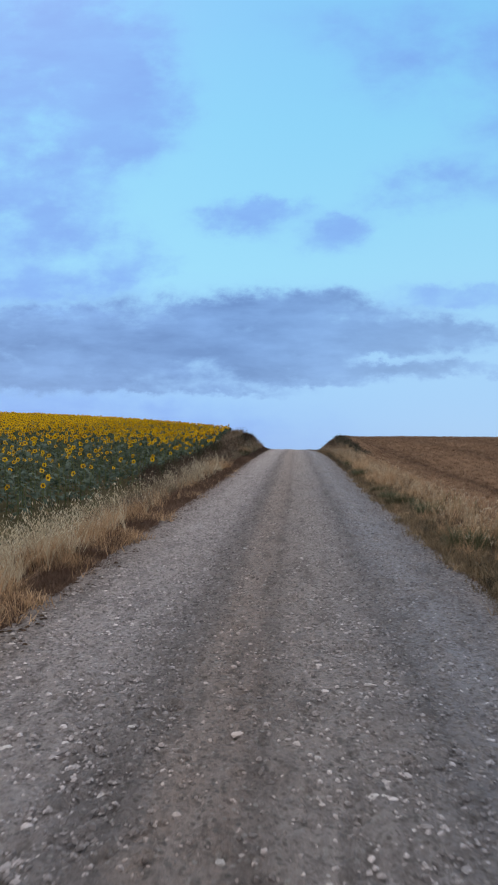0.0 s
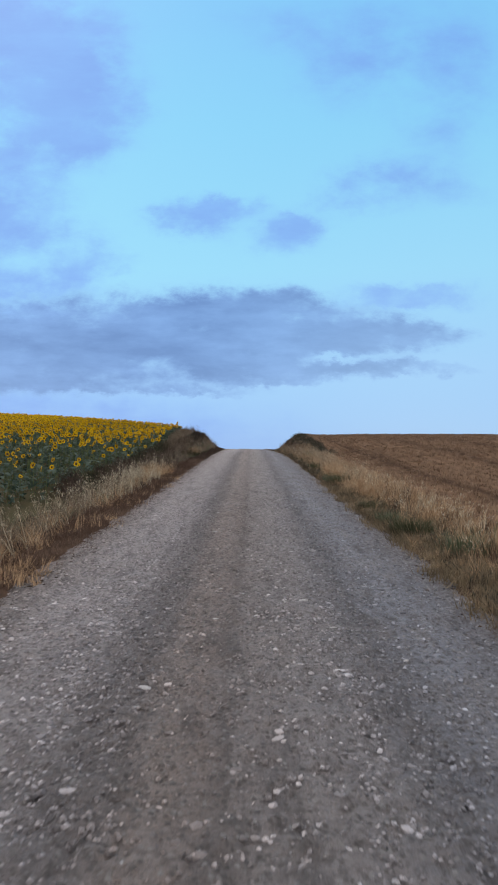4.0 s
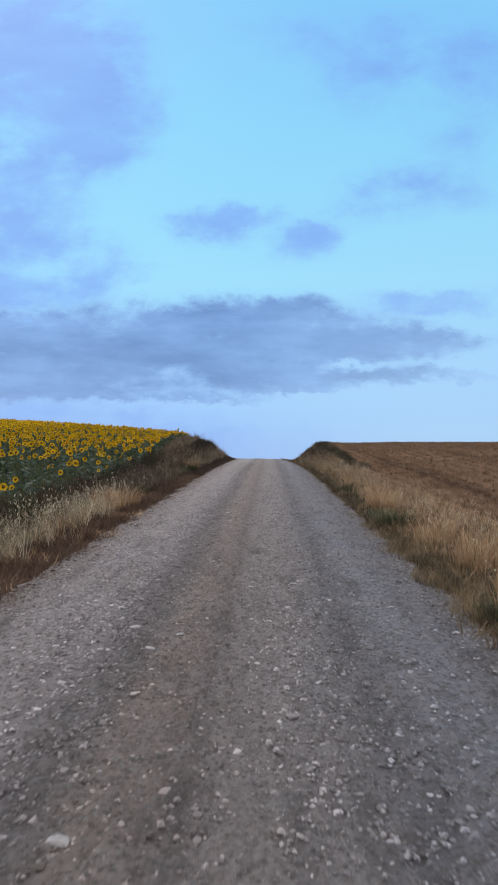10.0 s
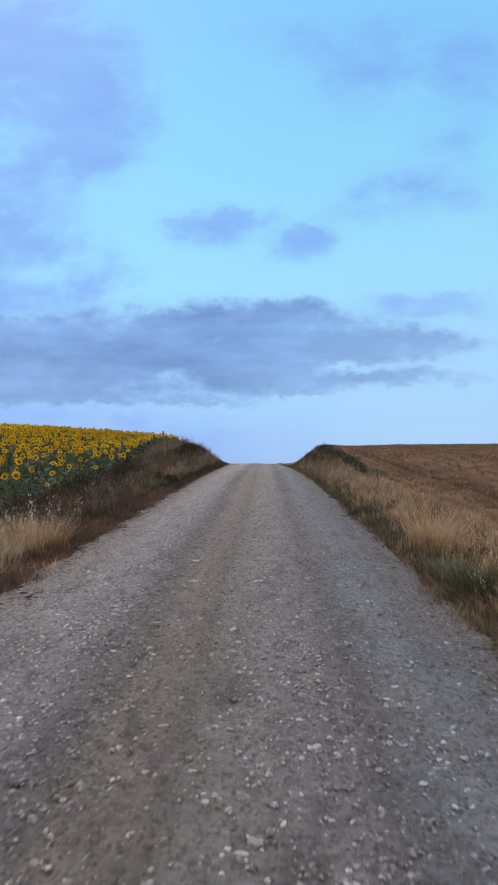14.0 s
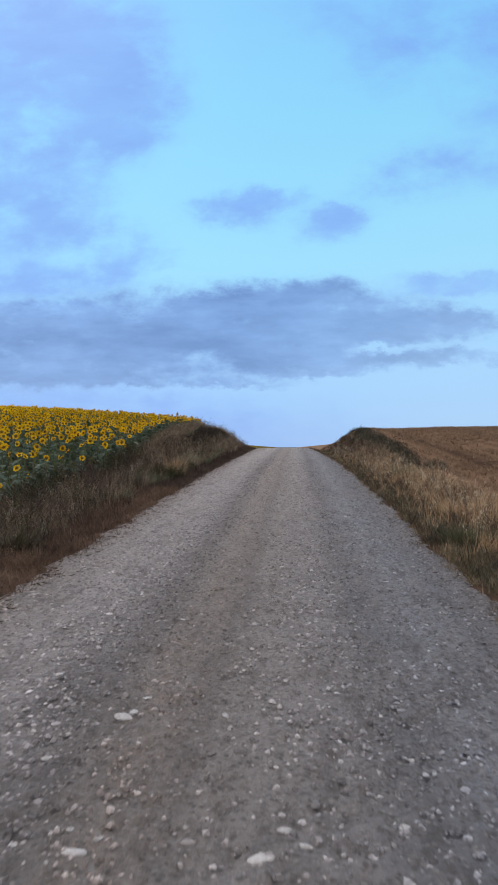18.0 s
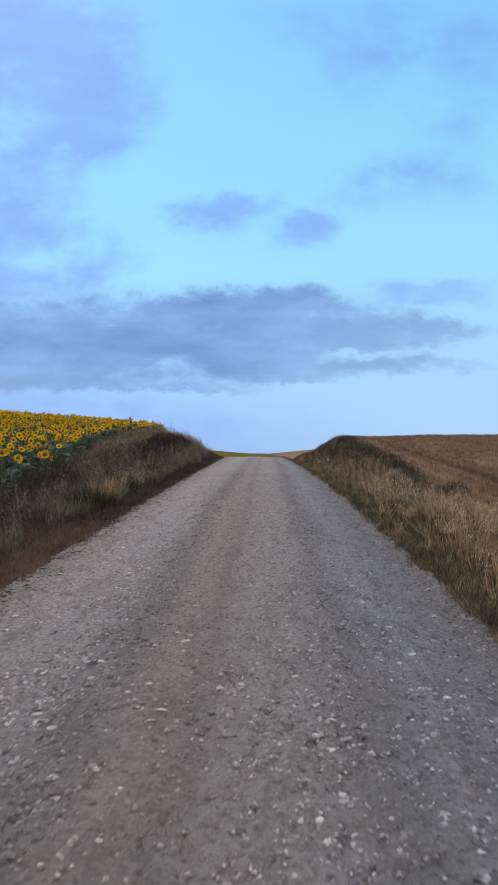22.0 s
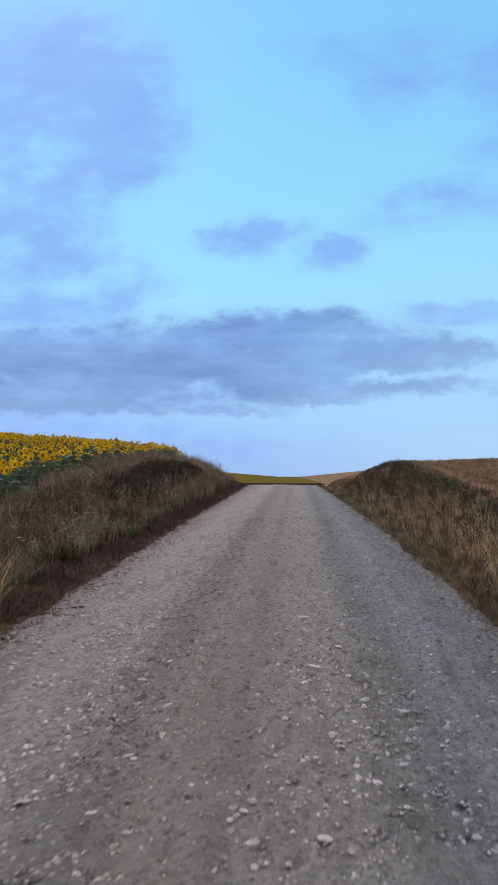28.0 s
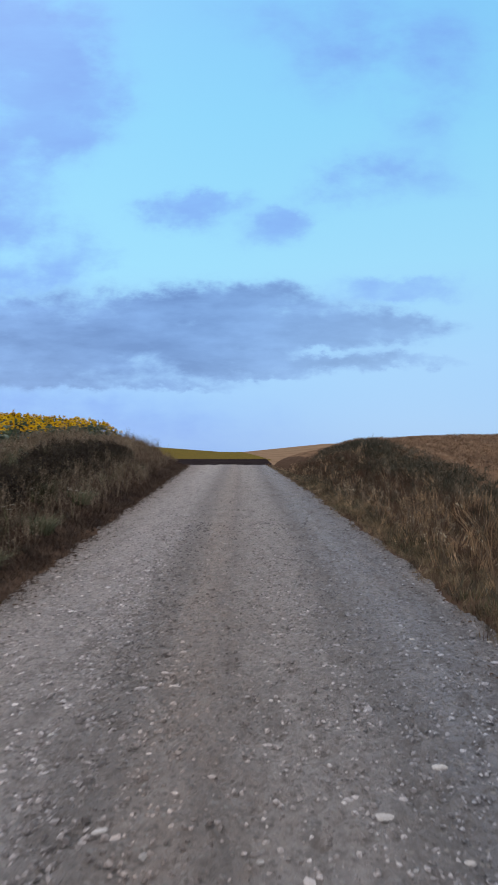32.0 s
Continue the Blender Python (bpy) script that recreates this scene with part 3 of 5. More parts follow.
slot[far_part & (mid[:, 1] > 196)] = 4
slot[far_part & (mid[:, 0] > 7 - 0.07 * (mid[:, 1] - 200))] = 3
# dark strip in front of the far yellow field
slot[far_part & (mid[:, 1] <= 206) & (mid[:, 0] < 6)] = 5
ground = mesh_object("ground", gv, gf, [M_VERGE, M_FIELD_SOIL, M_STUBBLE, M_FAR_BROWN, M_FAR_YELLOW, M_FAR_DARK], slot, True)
tagged(ground, "rolling farmland soil with stubble and verge earth", "ground", kind="structure")


def road_height(x, y):
    xr = x - road_mid(y)
    z = road_profile(y) + SLOPE * (0.998 * y - 0.0645 * x)
    z = z + 0.035 * (1 - (xr / 2.1) ** 2)
    for centre, deep in ((-0.85, 0.022), (0.80, 0.022), (1.55, 0.010), (-1.5, 0.008)):
        z = z - deep * np.exp(-((xr - centre - 0.06 * rough_noise(x * 0, y, 3.0, centre)) / 0.20) ** 2)
    z = z + 0.010 * rough_noise(x, y, 0.55, 2) + 0.006 * rough_noise(x, y, 0.17, 5) + 0.0035 * rough_noise(x, y, 0.06, 9)
    edge = np.where(xr > 0, xr - 0.05 - right_shift(y), 0.05 - xr) + 0.08 * rough_noise(x * 0.3, y, 0.9, 3) + 0.025 * rough_noise(x, y, 0.25, 1)
    return z - 0.30 * smooth(2.10, 2.60, edge)


rx = steps([(-2.8, 2.8, 0.045)])
ry = steps([(-12, 1, 0.2), (1, 48, 0.06), (48, 62, 0.12), (62, 100, 0.3)])
rv, rf = sheet(rx, ry, lambda x, y: road_height(x + road_mid(y), y))
rv[:, 0] += road_mid(rv[:, 1])
rv[:, 2] += np.random.default_rng(3).normal(0, 0.009, len(rv))
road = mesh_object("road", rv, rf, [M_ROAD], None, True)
tagged(road, "pale grey crushed-stone farm track with worn wheel ruts", "road", kind="structure")


def surface(x, y):
    """Whichever lies on top: the road's crushed stone or the earth beside it."""
    xr = x - road_mid(y)
    return np.where(np.abs(xr) < 2.75, np.maximum(land(x, y), road_height(x, y)), land(x, y))


# ---- scattering of small growth and stones ----
rng = np.random.default_rng(7)


def scatter(name, protos, pos, mats, size=(0.8, 1.2), lean=0.12, turn=None, label="", category="", group="", squash=None):
    """Many small copies of a few prototypes, joined into one mesh. A prototype: corners, triangles, material index per triangle."""
    n = len(pos)
    kind = rng.integers(0, len(protos), n)
    vs, fs, ms, base = [], [], [], 0
    for k, (pv, pf, pm) in enumerate(protos):
        p = pos[kind == k]
        if len(p) == 0:
            continue
        m = len(p)
        yaw = rng.uniform(0, 2 * math.pi, m) if turn is None else rng.normal(turn[0], turn[1], m)
        s = rng.uniform(size[0], size[1], m)
        if p.shape[1] > 3:
            s = s * p[:, 3]
        lx, ly = rng.normal(0, lean, m), rng.normal(0, lean, m)
        v = np.broadcast_to(pv, (m, *pv.shape)) * s[:, None, None]
        ca, sa = np.cos(yaw)[:, None], np.sin(yaw)[:, None]
        x, y, z = v[..., 0] * ca - v[..., 1] * sa, v[..., 0] * sa + v[..., 1] * ca, v[..., 2]
        x, y = x + z * lx[:, None], y + z * ly[:, None]
        v = np.stack([x + p[:, 0:1], y + p[:, 1:2], z + p[:, 2:3]], -1)
        f = pf[None] + (np.arange(m) * len(pv))[:, None, None] + base
        vs.append(v.reshape(-1, 3)), fs.append(f.reshape(-1, 3)), ms.append(np.tile(pm, m))
        base += m * len(pv)
    ob = mesh_object(name, np.concatenate(vs), np.concatenate(fs), mats, np.concatenate(ms))
    return tagged(ob, label, category, group, "stuff")


def join(pieces):
    vs, fs, ms, base = [], [], [], 0
    for v, f, m in pieces:
        vs.append(v), fs.append(f + base), ms.append(m)
        base += len(v)
    return np.concatenate(vs), np.concatenate(fs), np.concatenate(ms)


def blade(x, y, height, width, heading, bend, mat=0):
    """One grass blade: a tapering bent strip."""
    dx, dy = math.cos(heading), math.sin(heading)
    wx, wy = -dy * width / 2, dx * width / 2
    rows = []
    for f, w in ((0, 1.0), (0.5, 0.8), (1.0, 0.0)):
        o = bend * f * f * height
        cx, cy, cz = x + dx * o, y + dy * o, height * (f - 0.25 * abs(bend) * f * f)
        rows.append(((cx - wx * w, cy - wy * w, cz), (cx + wx * w, cy + wy * w, cz)))
    v = np.array([rows[0][0], rows[0][1], rows[1][0], rows[1][1], rows[2][0]])
    return v, np.array([[0, 1, 3], [0, 3, 2], [2, 3, 4]]), np.full(3, mat)


def diamond(p, along, side, mat=0):
    p, along, side = np.array(p), np.array(along), np.array(side)
    return np.array([p, p + along * 0.5 + side, p + along, p + along * 0.5 - side]), np.array([[0, 1, 2], [0, 2, 3]]), np.full(2, mat)


def spike(x, y, height, width, heading, bend, mat=0):
    """One short blade: a single leaning triangle."""
    dx, dy = math.cos(heading), math.sin(heading)
    wx, wy, o = -dy * width / 2, dx * width / 2, bend * height
    v = np.array([(x - wx, y - wy, 0), (x + wx, y + wy, 0), (x + dx * o, y + dy * o, height * (1 - 0.25 * abs(bend)))])
    return v, np.array([[0, 1, 2]]), np.full(1, mat)


def tuft(r, count, height, spread, width, bend, mat=0, leaf=blade):
    out = []
    for i in range(count):
        a, d = r.uniform(0, 6.283), spread * math.sqrt(r.random())
        out.append(leaf(d * math.cos(a), d * math.sin(a), height * r.uniform(0.55, 1.1), width * r.uniform(0.7, 1.3), r.uniform(0, 6.283), bend * r.uniform(0.2, 1.4), mat))
    return join(out)


def oat(r, height, mat=0, head=1):
    """A dry oat stem with a drooping panicle of spikelets."""
    lean = r.uniform(0, 6.283)
    out = [blade(0, 0, height, 0.006, lean, 0.22, mat)]
    for i in range(9):
        f = r.uniform(0.62, 1.0)
        o = 0.22 * f * f * height
        a = r.uniform(0, 6.283)
        p = (math.cos(lean) * o, math.sin(lean) * o, height * (f - 0.055 * f * f))
        out.append(diamond((p[0] + 0.03 * math.cos(a), p[1] + 0.03 * math.sin(a), p[2]), (0.025 * math.cos(a), 0.025 * math.sin(a), -0.035), (0.006 * math.sin(a), -0.006 * math.cos(a), 0.004), head))
    for i in range(4):
        out.append(blade(r.uniform(-0.03, 0.03), r.uniform(-0.03, 0.03), height * r.uniform(0.3, 0.7), 0.008, r.uniform(0, 6.28), 0.5, mat))
    return join(out)


def stone_proto(r, flat=0.36):
    """A broken chip: a faceted lump with twelve corners or so."""
    bm = bmesh.new()
    bmesh.ops.create_icosphere(bm, subdivisions=1, radius=0.5)
    for v in bm.verts:
        v.co *= r.uniform(0.68, 1.2)
        v.co.z = v.co.z * flat
    sx, sy = r.uniform(0.8, 1.35), r.uniform(0.7, 1.0)
    for v in bm.verts:
        v.co.x, v.co.y = v.co.x * sx, v.co.y * sy
    bm.verts.ensure_lookup_table()
    v = np.array([tuple(q.co) for q in bm.verts])
    f = np.array([[q.index for q in t.verts] for t in bm.faces])
    bm.free()
    return v, f, np.zeros(len(f), int)


def low_stone(r):
    base = [(0.5 * math.cos(1.2566 * i), 0.40 * math.sin(1.2566 * i), 0.0) for i in range(5)]
    top = [(0.32 * math.cos(2.0944 * i + 0.3), 0.26 * math.sin(2.0944 * i + 0.3), 0.28) for i in range(3)]
    v = np.array(base + top) * r.uniform(0.65, 1.3, (8, 3))
    f = [[5, 6, 7], [0, 1, 5], [1, 6, 5], [1, 2, 6], [2, 3, 6], [3, 7, 6], [3, 4, 7], [4, 0, 7], [0, 5, 7]]
    f = np.array(f)
    return v, f, np.zeros(len(f), int)


def grit_proto(r):
    """A small chip: four uneven sides up to an off-centre peak."""
    base = [(0.5 * math.cos(1.5708 * i), 0.42 * math.sin(1.5708 * i), 0.0) for i in range(4)]
    v = np.array(base + [(r.uniform(-0.2, 0.2), r.uniform(-0.2, 0.2), 0.34)]) * r.uniform(0.7, 1.3, (5, 3))
    f = np.array([[0, 1, 4], [1, 2, 4], [2, 3, 4], [3, 0, 4]])
    return v, f, np.zeros(4, int)


def spots(n, x0, x1, y0, y1, height=surface, sink=0.0, keep=None, grow=None):
    x, y = rng.uniform(x0, x1, n), rng.uniform(y0, y1, n)
    x = x + road_mid(y) + (right_shift(y) if x0 > 1.5 else 0.0)
    if keep is not None:
        k = keep(x - road_mid(y) - (right_shift(y) if x0 > 1.5 else 0.0), y) > rng.random(n)
        x, y = x[k], y[k]
    p = np.stack([x, y, height(x, y) - sink], 1)
    return p if grow is None else np.column_stack([p, grow(x - road_mid(y), y)])


# loose grit and chips on the road
chips = [low_stone(rng) for _ in range(10)]
grit = [grit_proto(rng) for _ in range(12)]
lumps = [stone_proto(rng) for _ in range(8)]


def loose(x, y):
    """Where loose gravel gathers: two strips beside the wheel lanes, and thinly everywhere."""
    w = 0.04 * rough_noise(x * 0, y, 2.5, 1) * 4
    return 0.21 + 0.75 * np.exp(-((x + 0.80 + w) / 0.30) ** 2) + 0.45 * np.exp(-((x - 0.70 + w) / 0.32) ** 2) + 0.12 * np.exp(-((x - 0.15) / 0.2) ** 2) + 0.3 * smooth(1.4, 1.9, np.abs(x))


p = spots(230000, -2.2, 2.0, 1.5, 47, road_height, 0.001, keep=loose)
scatter("road_gravel", grit, np.column_stack([p, 0.011 + 0.013 * rng.random(len(p))]), [M_GRAVEL], (0.8, 1.3), 0.1, label="loose grey limestone gravel on the farm track", category="gravel")
p = spots(9000, -2.2, 2.2, 47, 76, road_height, 0.001)
scatter("road_gravel", grit, np.column_stack([p, 0.014 + 0.025 * rng.random(len(p)) ** 2]), [M_GRAVEL], (0.8, 1.3), 0.1, label="loose gravel on the road towards the crest", category="gravel")
p = spots(105000, -2.15, 1.95, 1.5, 50, road_height, 0.002, keep=loose)
scatter("road_stones", chips, np.column_stack([p, 0.019 + 0.020 * rng.random(len(p)) ** 1.6]), [M_GRAVEL], (0.8, 1.3), 0.1, label="crushed stone chips lying loose on the track", category="stones")
p = spots(17000, -2.1, 1.9, 1.5, 52, road_height, 0.005, keep=loose)
scatter("road_stones", lumps, np.column_stack([p, 0.032 + 0.034 * rng.random(len(p)) ** 2]), [M_GRAVEL], (0.8, 1.3), 0.1, label="scattered stone chips pressed into the track", category="stones")
p = spots(3600, -2.0, 1.8, 1.5, 50, road_height, 0.005, keep=loose)
scatter("pale_stones", lumps, np.column_stack([p, 0.018 + 0.045 * rng.random(len(p)) ** 3]), [M_PALE_STONE], (0.8, 1.3), 0.1, label="pale limestone chips strewn over the track", category="stones")

flakes = [(v * np.array((1.3, 0.8, 0.4)), f, m) for v, f, m in (low_stone(rng) for _ in range(8))]
p = spots(26000, -2.6, -1.6, 1, 66, road_height, -0.003, keep=lambda x, y: smooth(-1.62, -2.25, x + 0.12 * rough_noise(x, y, 0.5, 6)) * (0.08 + 0.92 * smooth(-0.1, 0.4, rough_noise(x * 1.6, y, 0.45, 11))))
scatter("litter", flakes, np.column_stack([p, 0.014 + 0.040 * rng.random(len(p)) ** 2]), [M_LITTER], (0.7, 1.4), 0.1, label="dark clods and dead litter along the road edge", category="litter")
p = spots(9000, 1.75, 2.5, 1, 66, road_height, -0.003, keep=lambda x, y: smooth(1.72, 2.25, x + 0.12 * rough_noise(x, y, 0.5, 6)) * smooth(-0.1, 0.4, rough_noise(x * 1.6, y, 0.45, 15)))
scatter("litter", flakes, np.column_stack([p, 0.012 + 0.030 * rng.random(len(p)) ** 2]), [M_LITTER], (0.7, 1.4), 0.1, label="dark dead litter strewn below the field verge", category="litter")

# ---- dry growth of both verges ----
straw_tufts = [tuft(rng, 12, 0.42, 0.10, 0.007, 0.35) for _ in range(6)]
low_tufts = [tuft(rng, 9, 0.15, 0.12, 0.010, 0.8, leaf=spike) for _ in range(8)]
dark_tufts = [tuft(rng, 10, 0.24, 0.14, 0.012, 0.6) for _ in range(6)]
oats = [oat(rng, rng.uniform(0.55, 0.75)) for _ in range(6)]


def weed(r, height, mat=0):
    """A dead weed: a stiff stem, side branches and small withered leaves and seed heads."""
    out = [blade(0, 0, height, 0.009, r.uniform(0, 6.28), 0.12, mat)]
    for i in range(6):
        a, z = r.uniform(0, 6.283), height * r.uniform(0.25, 0.8)
        length = height * r.uniform(0.2, 0.45)
        v, f, m = spike(0, 0, length, 0.007, a, 0.7, mat)
        out.append((v + np.array((0, 0, z)), f, m))
        for k in range(2):
            q = r.uniform(0.4, 1.0)
            tip = (math.cos(a) * 0.7 * q * q * length, math.sin(a) * 0.7 * q * q * length, z + length * q * 0.9)
            b = r.uniform(0, 6.283)
            out.append(diamond(tip, (0.028 * math.cos(b), 0.028 * math.sin(b), r.uniform(-0.03, 0.03)), (0.006 * math.sin(b), -0.006 * math.cos(b), 0.005), mat))
    return join(out)


weeds = [weed(rng, rng.uniform(0.45, 0.75)) for _ in range(8)]


def patchy(size, seed, low=0.0, high=1.0):
    return lambda x, y: low + (high - low) * smooth(-0.2, 0.35, rough_noise(x, y, size, seed) + 0.35 * rough_noise(x, y, size * 0.37, seed + 2))


left_edge = lambda x, y: smooth(-1.9, -2.25, x + 0.15 * rough_noise(x, y, 0.8, 2))
oat_patch, weed_patch, red_patch, straw_patch = patchy(1.0, 6, 0.12), patchy(1.3, 3, 0.2), patchy(0.8, 9, 0.2), patchy(0.9, 13)

p = spots(22000, -5.0, -2.3, -1, 34, keep=lambda x, y: oat_patch(x, y) * smooth(-2.3, -3.0, x) * (0.05 * smooth(27.2, 26.4, y) + 0.95 * smooth(13, 7, y)) + 0.30 * patchy(0.45, 33, 0.06)(x, y) * smooth(17.5, 21.5, y) * smooth(27.6, 26.8, y) * smooth(-2.4, -2.9, x) * smooth(-4.2, -3.2, x))
scatter("oat_grass", oats, p, [M_OAT, M_OAT], (0.55, 1.2), 0.30, label="tall pale dry oat grass beside the road", category="grass")
p = spots(9000, -5.0, -2.3, -1, 30, keep=lambda x, y: straw_patch(x, y) * smooth(-2.3, -2.8, x) * (0.10 + 0.90 * smooth(16, 8, y)) * smooth(27.4, 26.4, y))
scatter("straw_grass", straw_tufts, p, [M_STRAW], (0.7, 1.15), 0.42, label="tan dry grass tangled on the verge", category="grass")
p = spots(9500, -5.1, -2.05, -1, 76, keep=lambda x, y: red_patch(x, y) * left_edge(x, y) * (1 - 0.9 * smooth(47, 49, y) * smooth(61, 59, y) * smooth(-3.0, -3.2, x)) * (0.55 + 0.45 * smooth(-3.2, -2.6, x)), grow=lambda x, y: 0.35 + 0.65 * smooth(-2.1, -3.2, x))
scatter("russet_grass", straw_tufts, p, [M_RUSSET], (0.45, 0.95), 0.25, label="russet dry grass on the roadside verge", category="grass")
p = spots(7000, -3.2, -1.9, 2, 32, keep=lambda x, y: straw_patch(x, y) * left_edge(x, y) * (0.18 + 0.82 * smooth(15, 10, y)) * smooth(27.4, 25.5, y))
scatter("short_dry_grass", low_tufts, p, [M_STRAW], (0.6, 1.2), 0.3, label="short tan dry grass lying at the road edge", category="grass")
for count, y0, y1, mat, words in ((12000, 2, 37, M_RUSSET, "short russet dry grass matted at the road edge"), (13000, 37, 74, M_MAROON, "short dark brown grass matted at the road edge")):
    p = spots(count, -3.3, -1.8, y0, y1, keep=lambda x, y: left_edge(x, y) * (0.3 + 0.7 * red_patch(x, y)), grow=lambda x, y: 0.4 + 0.6 * smooth(-1.9, -2.5, x))
    scatter("short_dry_grass", low_tufts, p, [mat], (0.5, 1.3), 0.3, label=words, category="grass")
p = spots(17000, -5.9, -2.5, 4, 76, grow=lambda x, y: 0.72 + 0.5 * rough_noise(x, y, 0.4, 31), keep=lambda x, y: weed_patch(x, y) * smooth(-5.9, -4.9, x - 1.0 * smooth(36, 26, y)) * (1 - 0.7 * smooth(46, 48, y) * smooth(61, 59, y) * smooth(-3.4, -3.1, x)) * smooth(-2.5, -3.1, x) * (0.15 + 0.85 * smooth(10, 18, y)) * (1 - 0.9 * smooth(47, 49, y) * smooth(61, 59, y) * smooth(-3.0, -3.2, x) * smooth(-4.1, -3.9, x)))
scatter("dry_weeds", weeds, p, [M_WEED], (0.7, 1.1), 0.15, label="grey-brown withered weeds on the bank", category="weeds")
p = spots(6500, -4.9, -2.75, 27.2, 50, keep=lambda x, y: smooth(27.2, 28.5, y) * smooth(50, 44, y) * smooth(-2.75, -3.15, x) * (0.35 + 0.65 * patchy(0.6, 37)(x, y)), grow=lambda x, y: 0.75 + 0.3 * rough_noise(x, y, 0.6, 41))
scatter("dry_weeds", weeds, p, [M_MAROON], (0.6, 1.0), 0.2, label="dark maroon-brown dead weeds below the sunflowers", category="weeds")
p = spots(2600, -5.2, -2.9, 14, 62, keep=patchy(1.0, 21))
scatter("green_weeds", straw_tufts, p, [M_SAGE], (0.5, 1.0), 0.25, label="dull green weeds among the dry grass", category="weeds")

right_edge = lambda x, y: smooth(2.06, 2.32, x + 0.15 * rough_noise(x, y, 0.8, 7))
tan_wide, tan_fine, dark_patch = patchy(0.75, 5, 0.12), patchy(0.28, 23, 0.1, 1.5), patchy(1.2, 17, 0.1)
tan_patch = lambda x, y: tan_wide(x, y) * tan_fine(x, y)
p = spots(1700, -5.2, -2.4, -1, 60, keep=lambda x, y: smooth(-2.3, -2.8, x))
scatter("dark_undergrowth", dark_tufts, p, [M_DARK], (0.5, 1.0), 0.3, label="dark dead undergrowth between the grass clumps", category="undergrowth")
# dark tufts in the gaps between straw clumps, shade put into their colour
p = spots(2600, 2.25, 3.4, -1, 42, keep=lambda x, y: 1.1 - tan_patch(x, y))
scatter("dark_undergrowth", dark_tufts, p, [M_SCRUB], (0.4, 0.8), 0.4, label="dark dead undergrowth toned for the shaded gaps along the field edge", category="undergrowth")
# short green-brown growth, darkened to carry the shadow along the road edge
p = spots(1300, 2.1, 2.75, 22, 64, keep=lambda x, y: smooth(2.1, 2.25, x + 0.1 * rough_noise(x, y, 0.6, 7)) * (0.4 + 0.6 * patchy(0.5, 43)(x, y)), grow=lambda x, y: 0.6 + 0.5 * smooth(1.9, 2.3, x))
scatter("dark_undergrowth", dark_tufts, p, [M_SCRUB], (0.4, 0.75), 0.5, label="dark green-brown growth with the shade at the foot of the field bank", category="undergrowth")
p = spots(11500, 2.1, 4.0, 1, 76, keep=lambda x, y: (0.04 + 0.96 * tan_patch(x, y)) * smooth(2.1, 2.5, x) * (1 - 0.3 * smooth(27, 33, y) * smooth(2.9, 2.6, x)) * (1 - 0.8 * smooth(46, 52, y) * smooth(2.7, 3.1, x)) * (1 - 0.3 * smooth(26, 32, y)) * (1 - 0.38 * smooth(41, 45, y)) * smooth(4.0, 3.3, x), grow=lambda x, y: 0.45 + 0.55 * smooth(2.2, 2.8, x))
scatter("straw_grass", straw_tufts, p, [M_STRAW], (0.6, 1.15), 0.36, label="straw-coloured dry grass between road and field", category="grass")
p = spots(6800, 2.4, 3.9, 1, 54, keep=lambda x, y: (0.08 + 0.92 * tan_patch(x, y)) * smooth(3.9, 3.2, x) * (1 - 0.85 * smooth(45, 50, y) * smooth(2.7, 3.1, x)) * (1 - 0.3 * smooth(26, 32, y)) * (1 - 0.45 * smooth(41, 45, y)))
scatter("straw_grass", oats, p, [M_STRAW, M_OAT], (0.5, 0.85), 0.28, label="tall seeding straw grass along the field edge", category="grass")
p = spots(4500, 1.95, 2.8, 3, 24, keep=right_edge)
scatter("short_dry_grass", low_tufts, p, [M_EDGE], (0.6, 1.2), 0.3, label="short brown matted grass beside the gravel", category="grass")
p = spots(6800, 2.05, 3.6, 1, 76, keep=lambda x, y: (1 - 0.8 * tan_patch(x, y) * smooth(40, 30, y)) * right_edge(x, y), grow=lambda x, y: 0.4 + 0.6 * smooth(2.1, 2.9, x))
scatter("russet_grass", straw_tufts, p, [M_RUSSET], (0.45, 0.95), 0.25, label="brown withered grass beside the field", category="grass")
p = spots(19000, 1.85, 3.9, 1, 74, keep=lambda x, y: right_edge(x, y) * (0.45 + 0.55 * smooth(2.9, 2.5, x)), grow=lambda x, y: 0.45 + 0.55 * smooth(1.7, 2.2, x))
scatter("short_dry_grass", low_tufts, p, [M_EDGE], (0.5, 1.2), 0.3, label="short brown dry grass at the road edge", category="grass")
p = spots(2300, 2.15, 2.85, 22, 62, keep=lambda x, y: patchy(1.6, 27, 0.1)(x, y) * smooth(2.15, 2.4, x))
scatter("short_green_grass", low_tufts, p, [M_GREEN], (0.4, 0.9), 0.3, label="short dull green grass between straw and gravel", category="grass")
p = spots(900, 2.5, 3.6, 30, 58, keep=lambda x, y: dark_patch(x, y) * smooth(30, 42, y))
scatter("dry_weeds", weeds, p, [M_WEED], (0.55, 0.9), 0.15, label="withered dark weeds on the field bank", category="weeds")

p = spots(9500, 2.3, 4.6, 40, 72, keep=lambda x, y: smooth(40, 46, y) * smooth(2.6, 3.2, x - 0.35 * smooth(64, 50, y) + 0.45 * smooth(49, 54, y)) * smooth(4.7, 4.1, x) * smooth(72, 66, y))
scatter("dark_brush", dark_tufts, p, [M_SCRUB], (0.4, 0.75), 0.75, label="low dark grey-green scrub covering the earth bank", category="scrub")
# near-black growth added for the shade inside the bank's undercut hollow
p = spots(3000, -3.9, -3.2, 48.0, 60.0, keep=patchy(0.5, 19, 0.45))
scatter("dark_brush", dark_tufts, p, [M_DARK], (0.6, 1.1), 0.8, label="nearly black growth standing in for the shaded hollow in the bank", category="scrub")
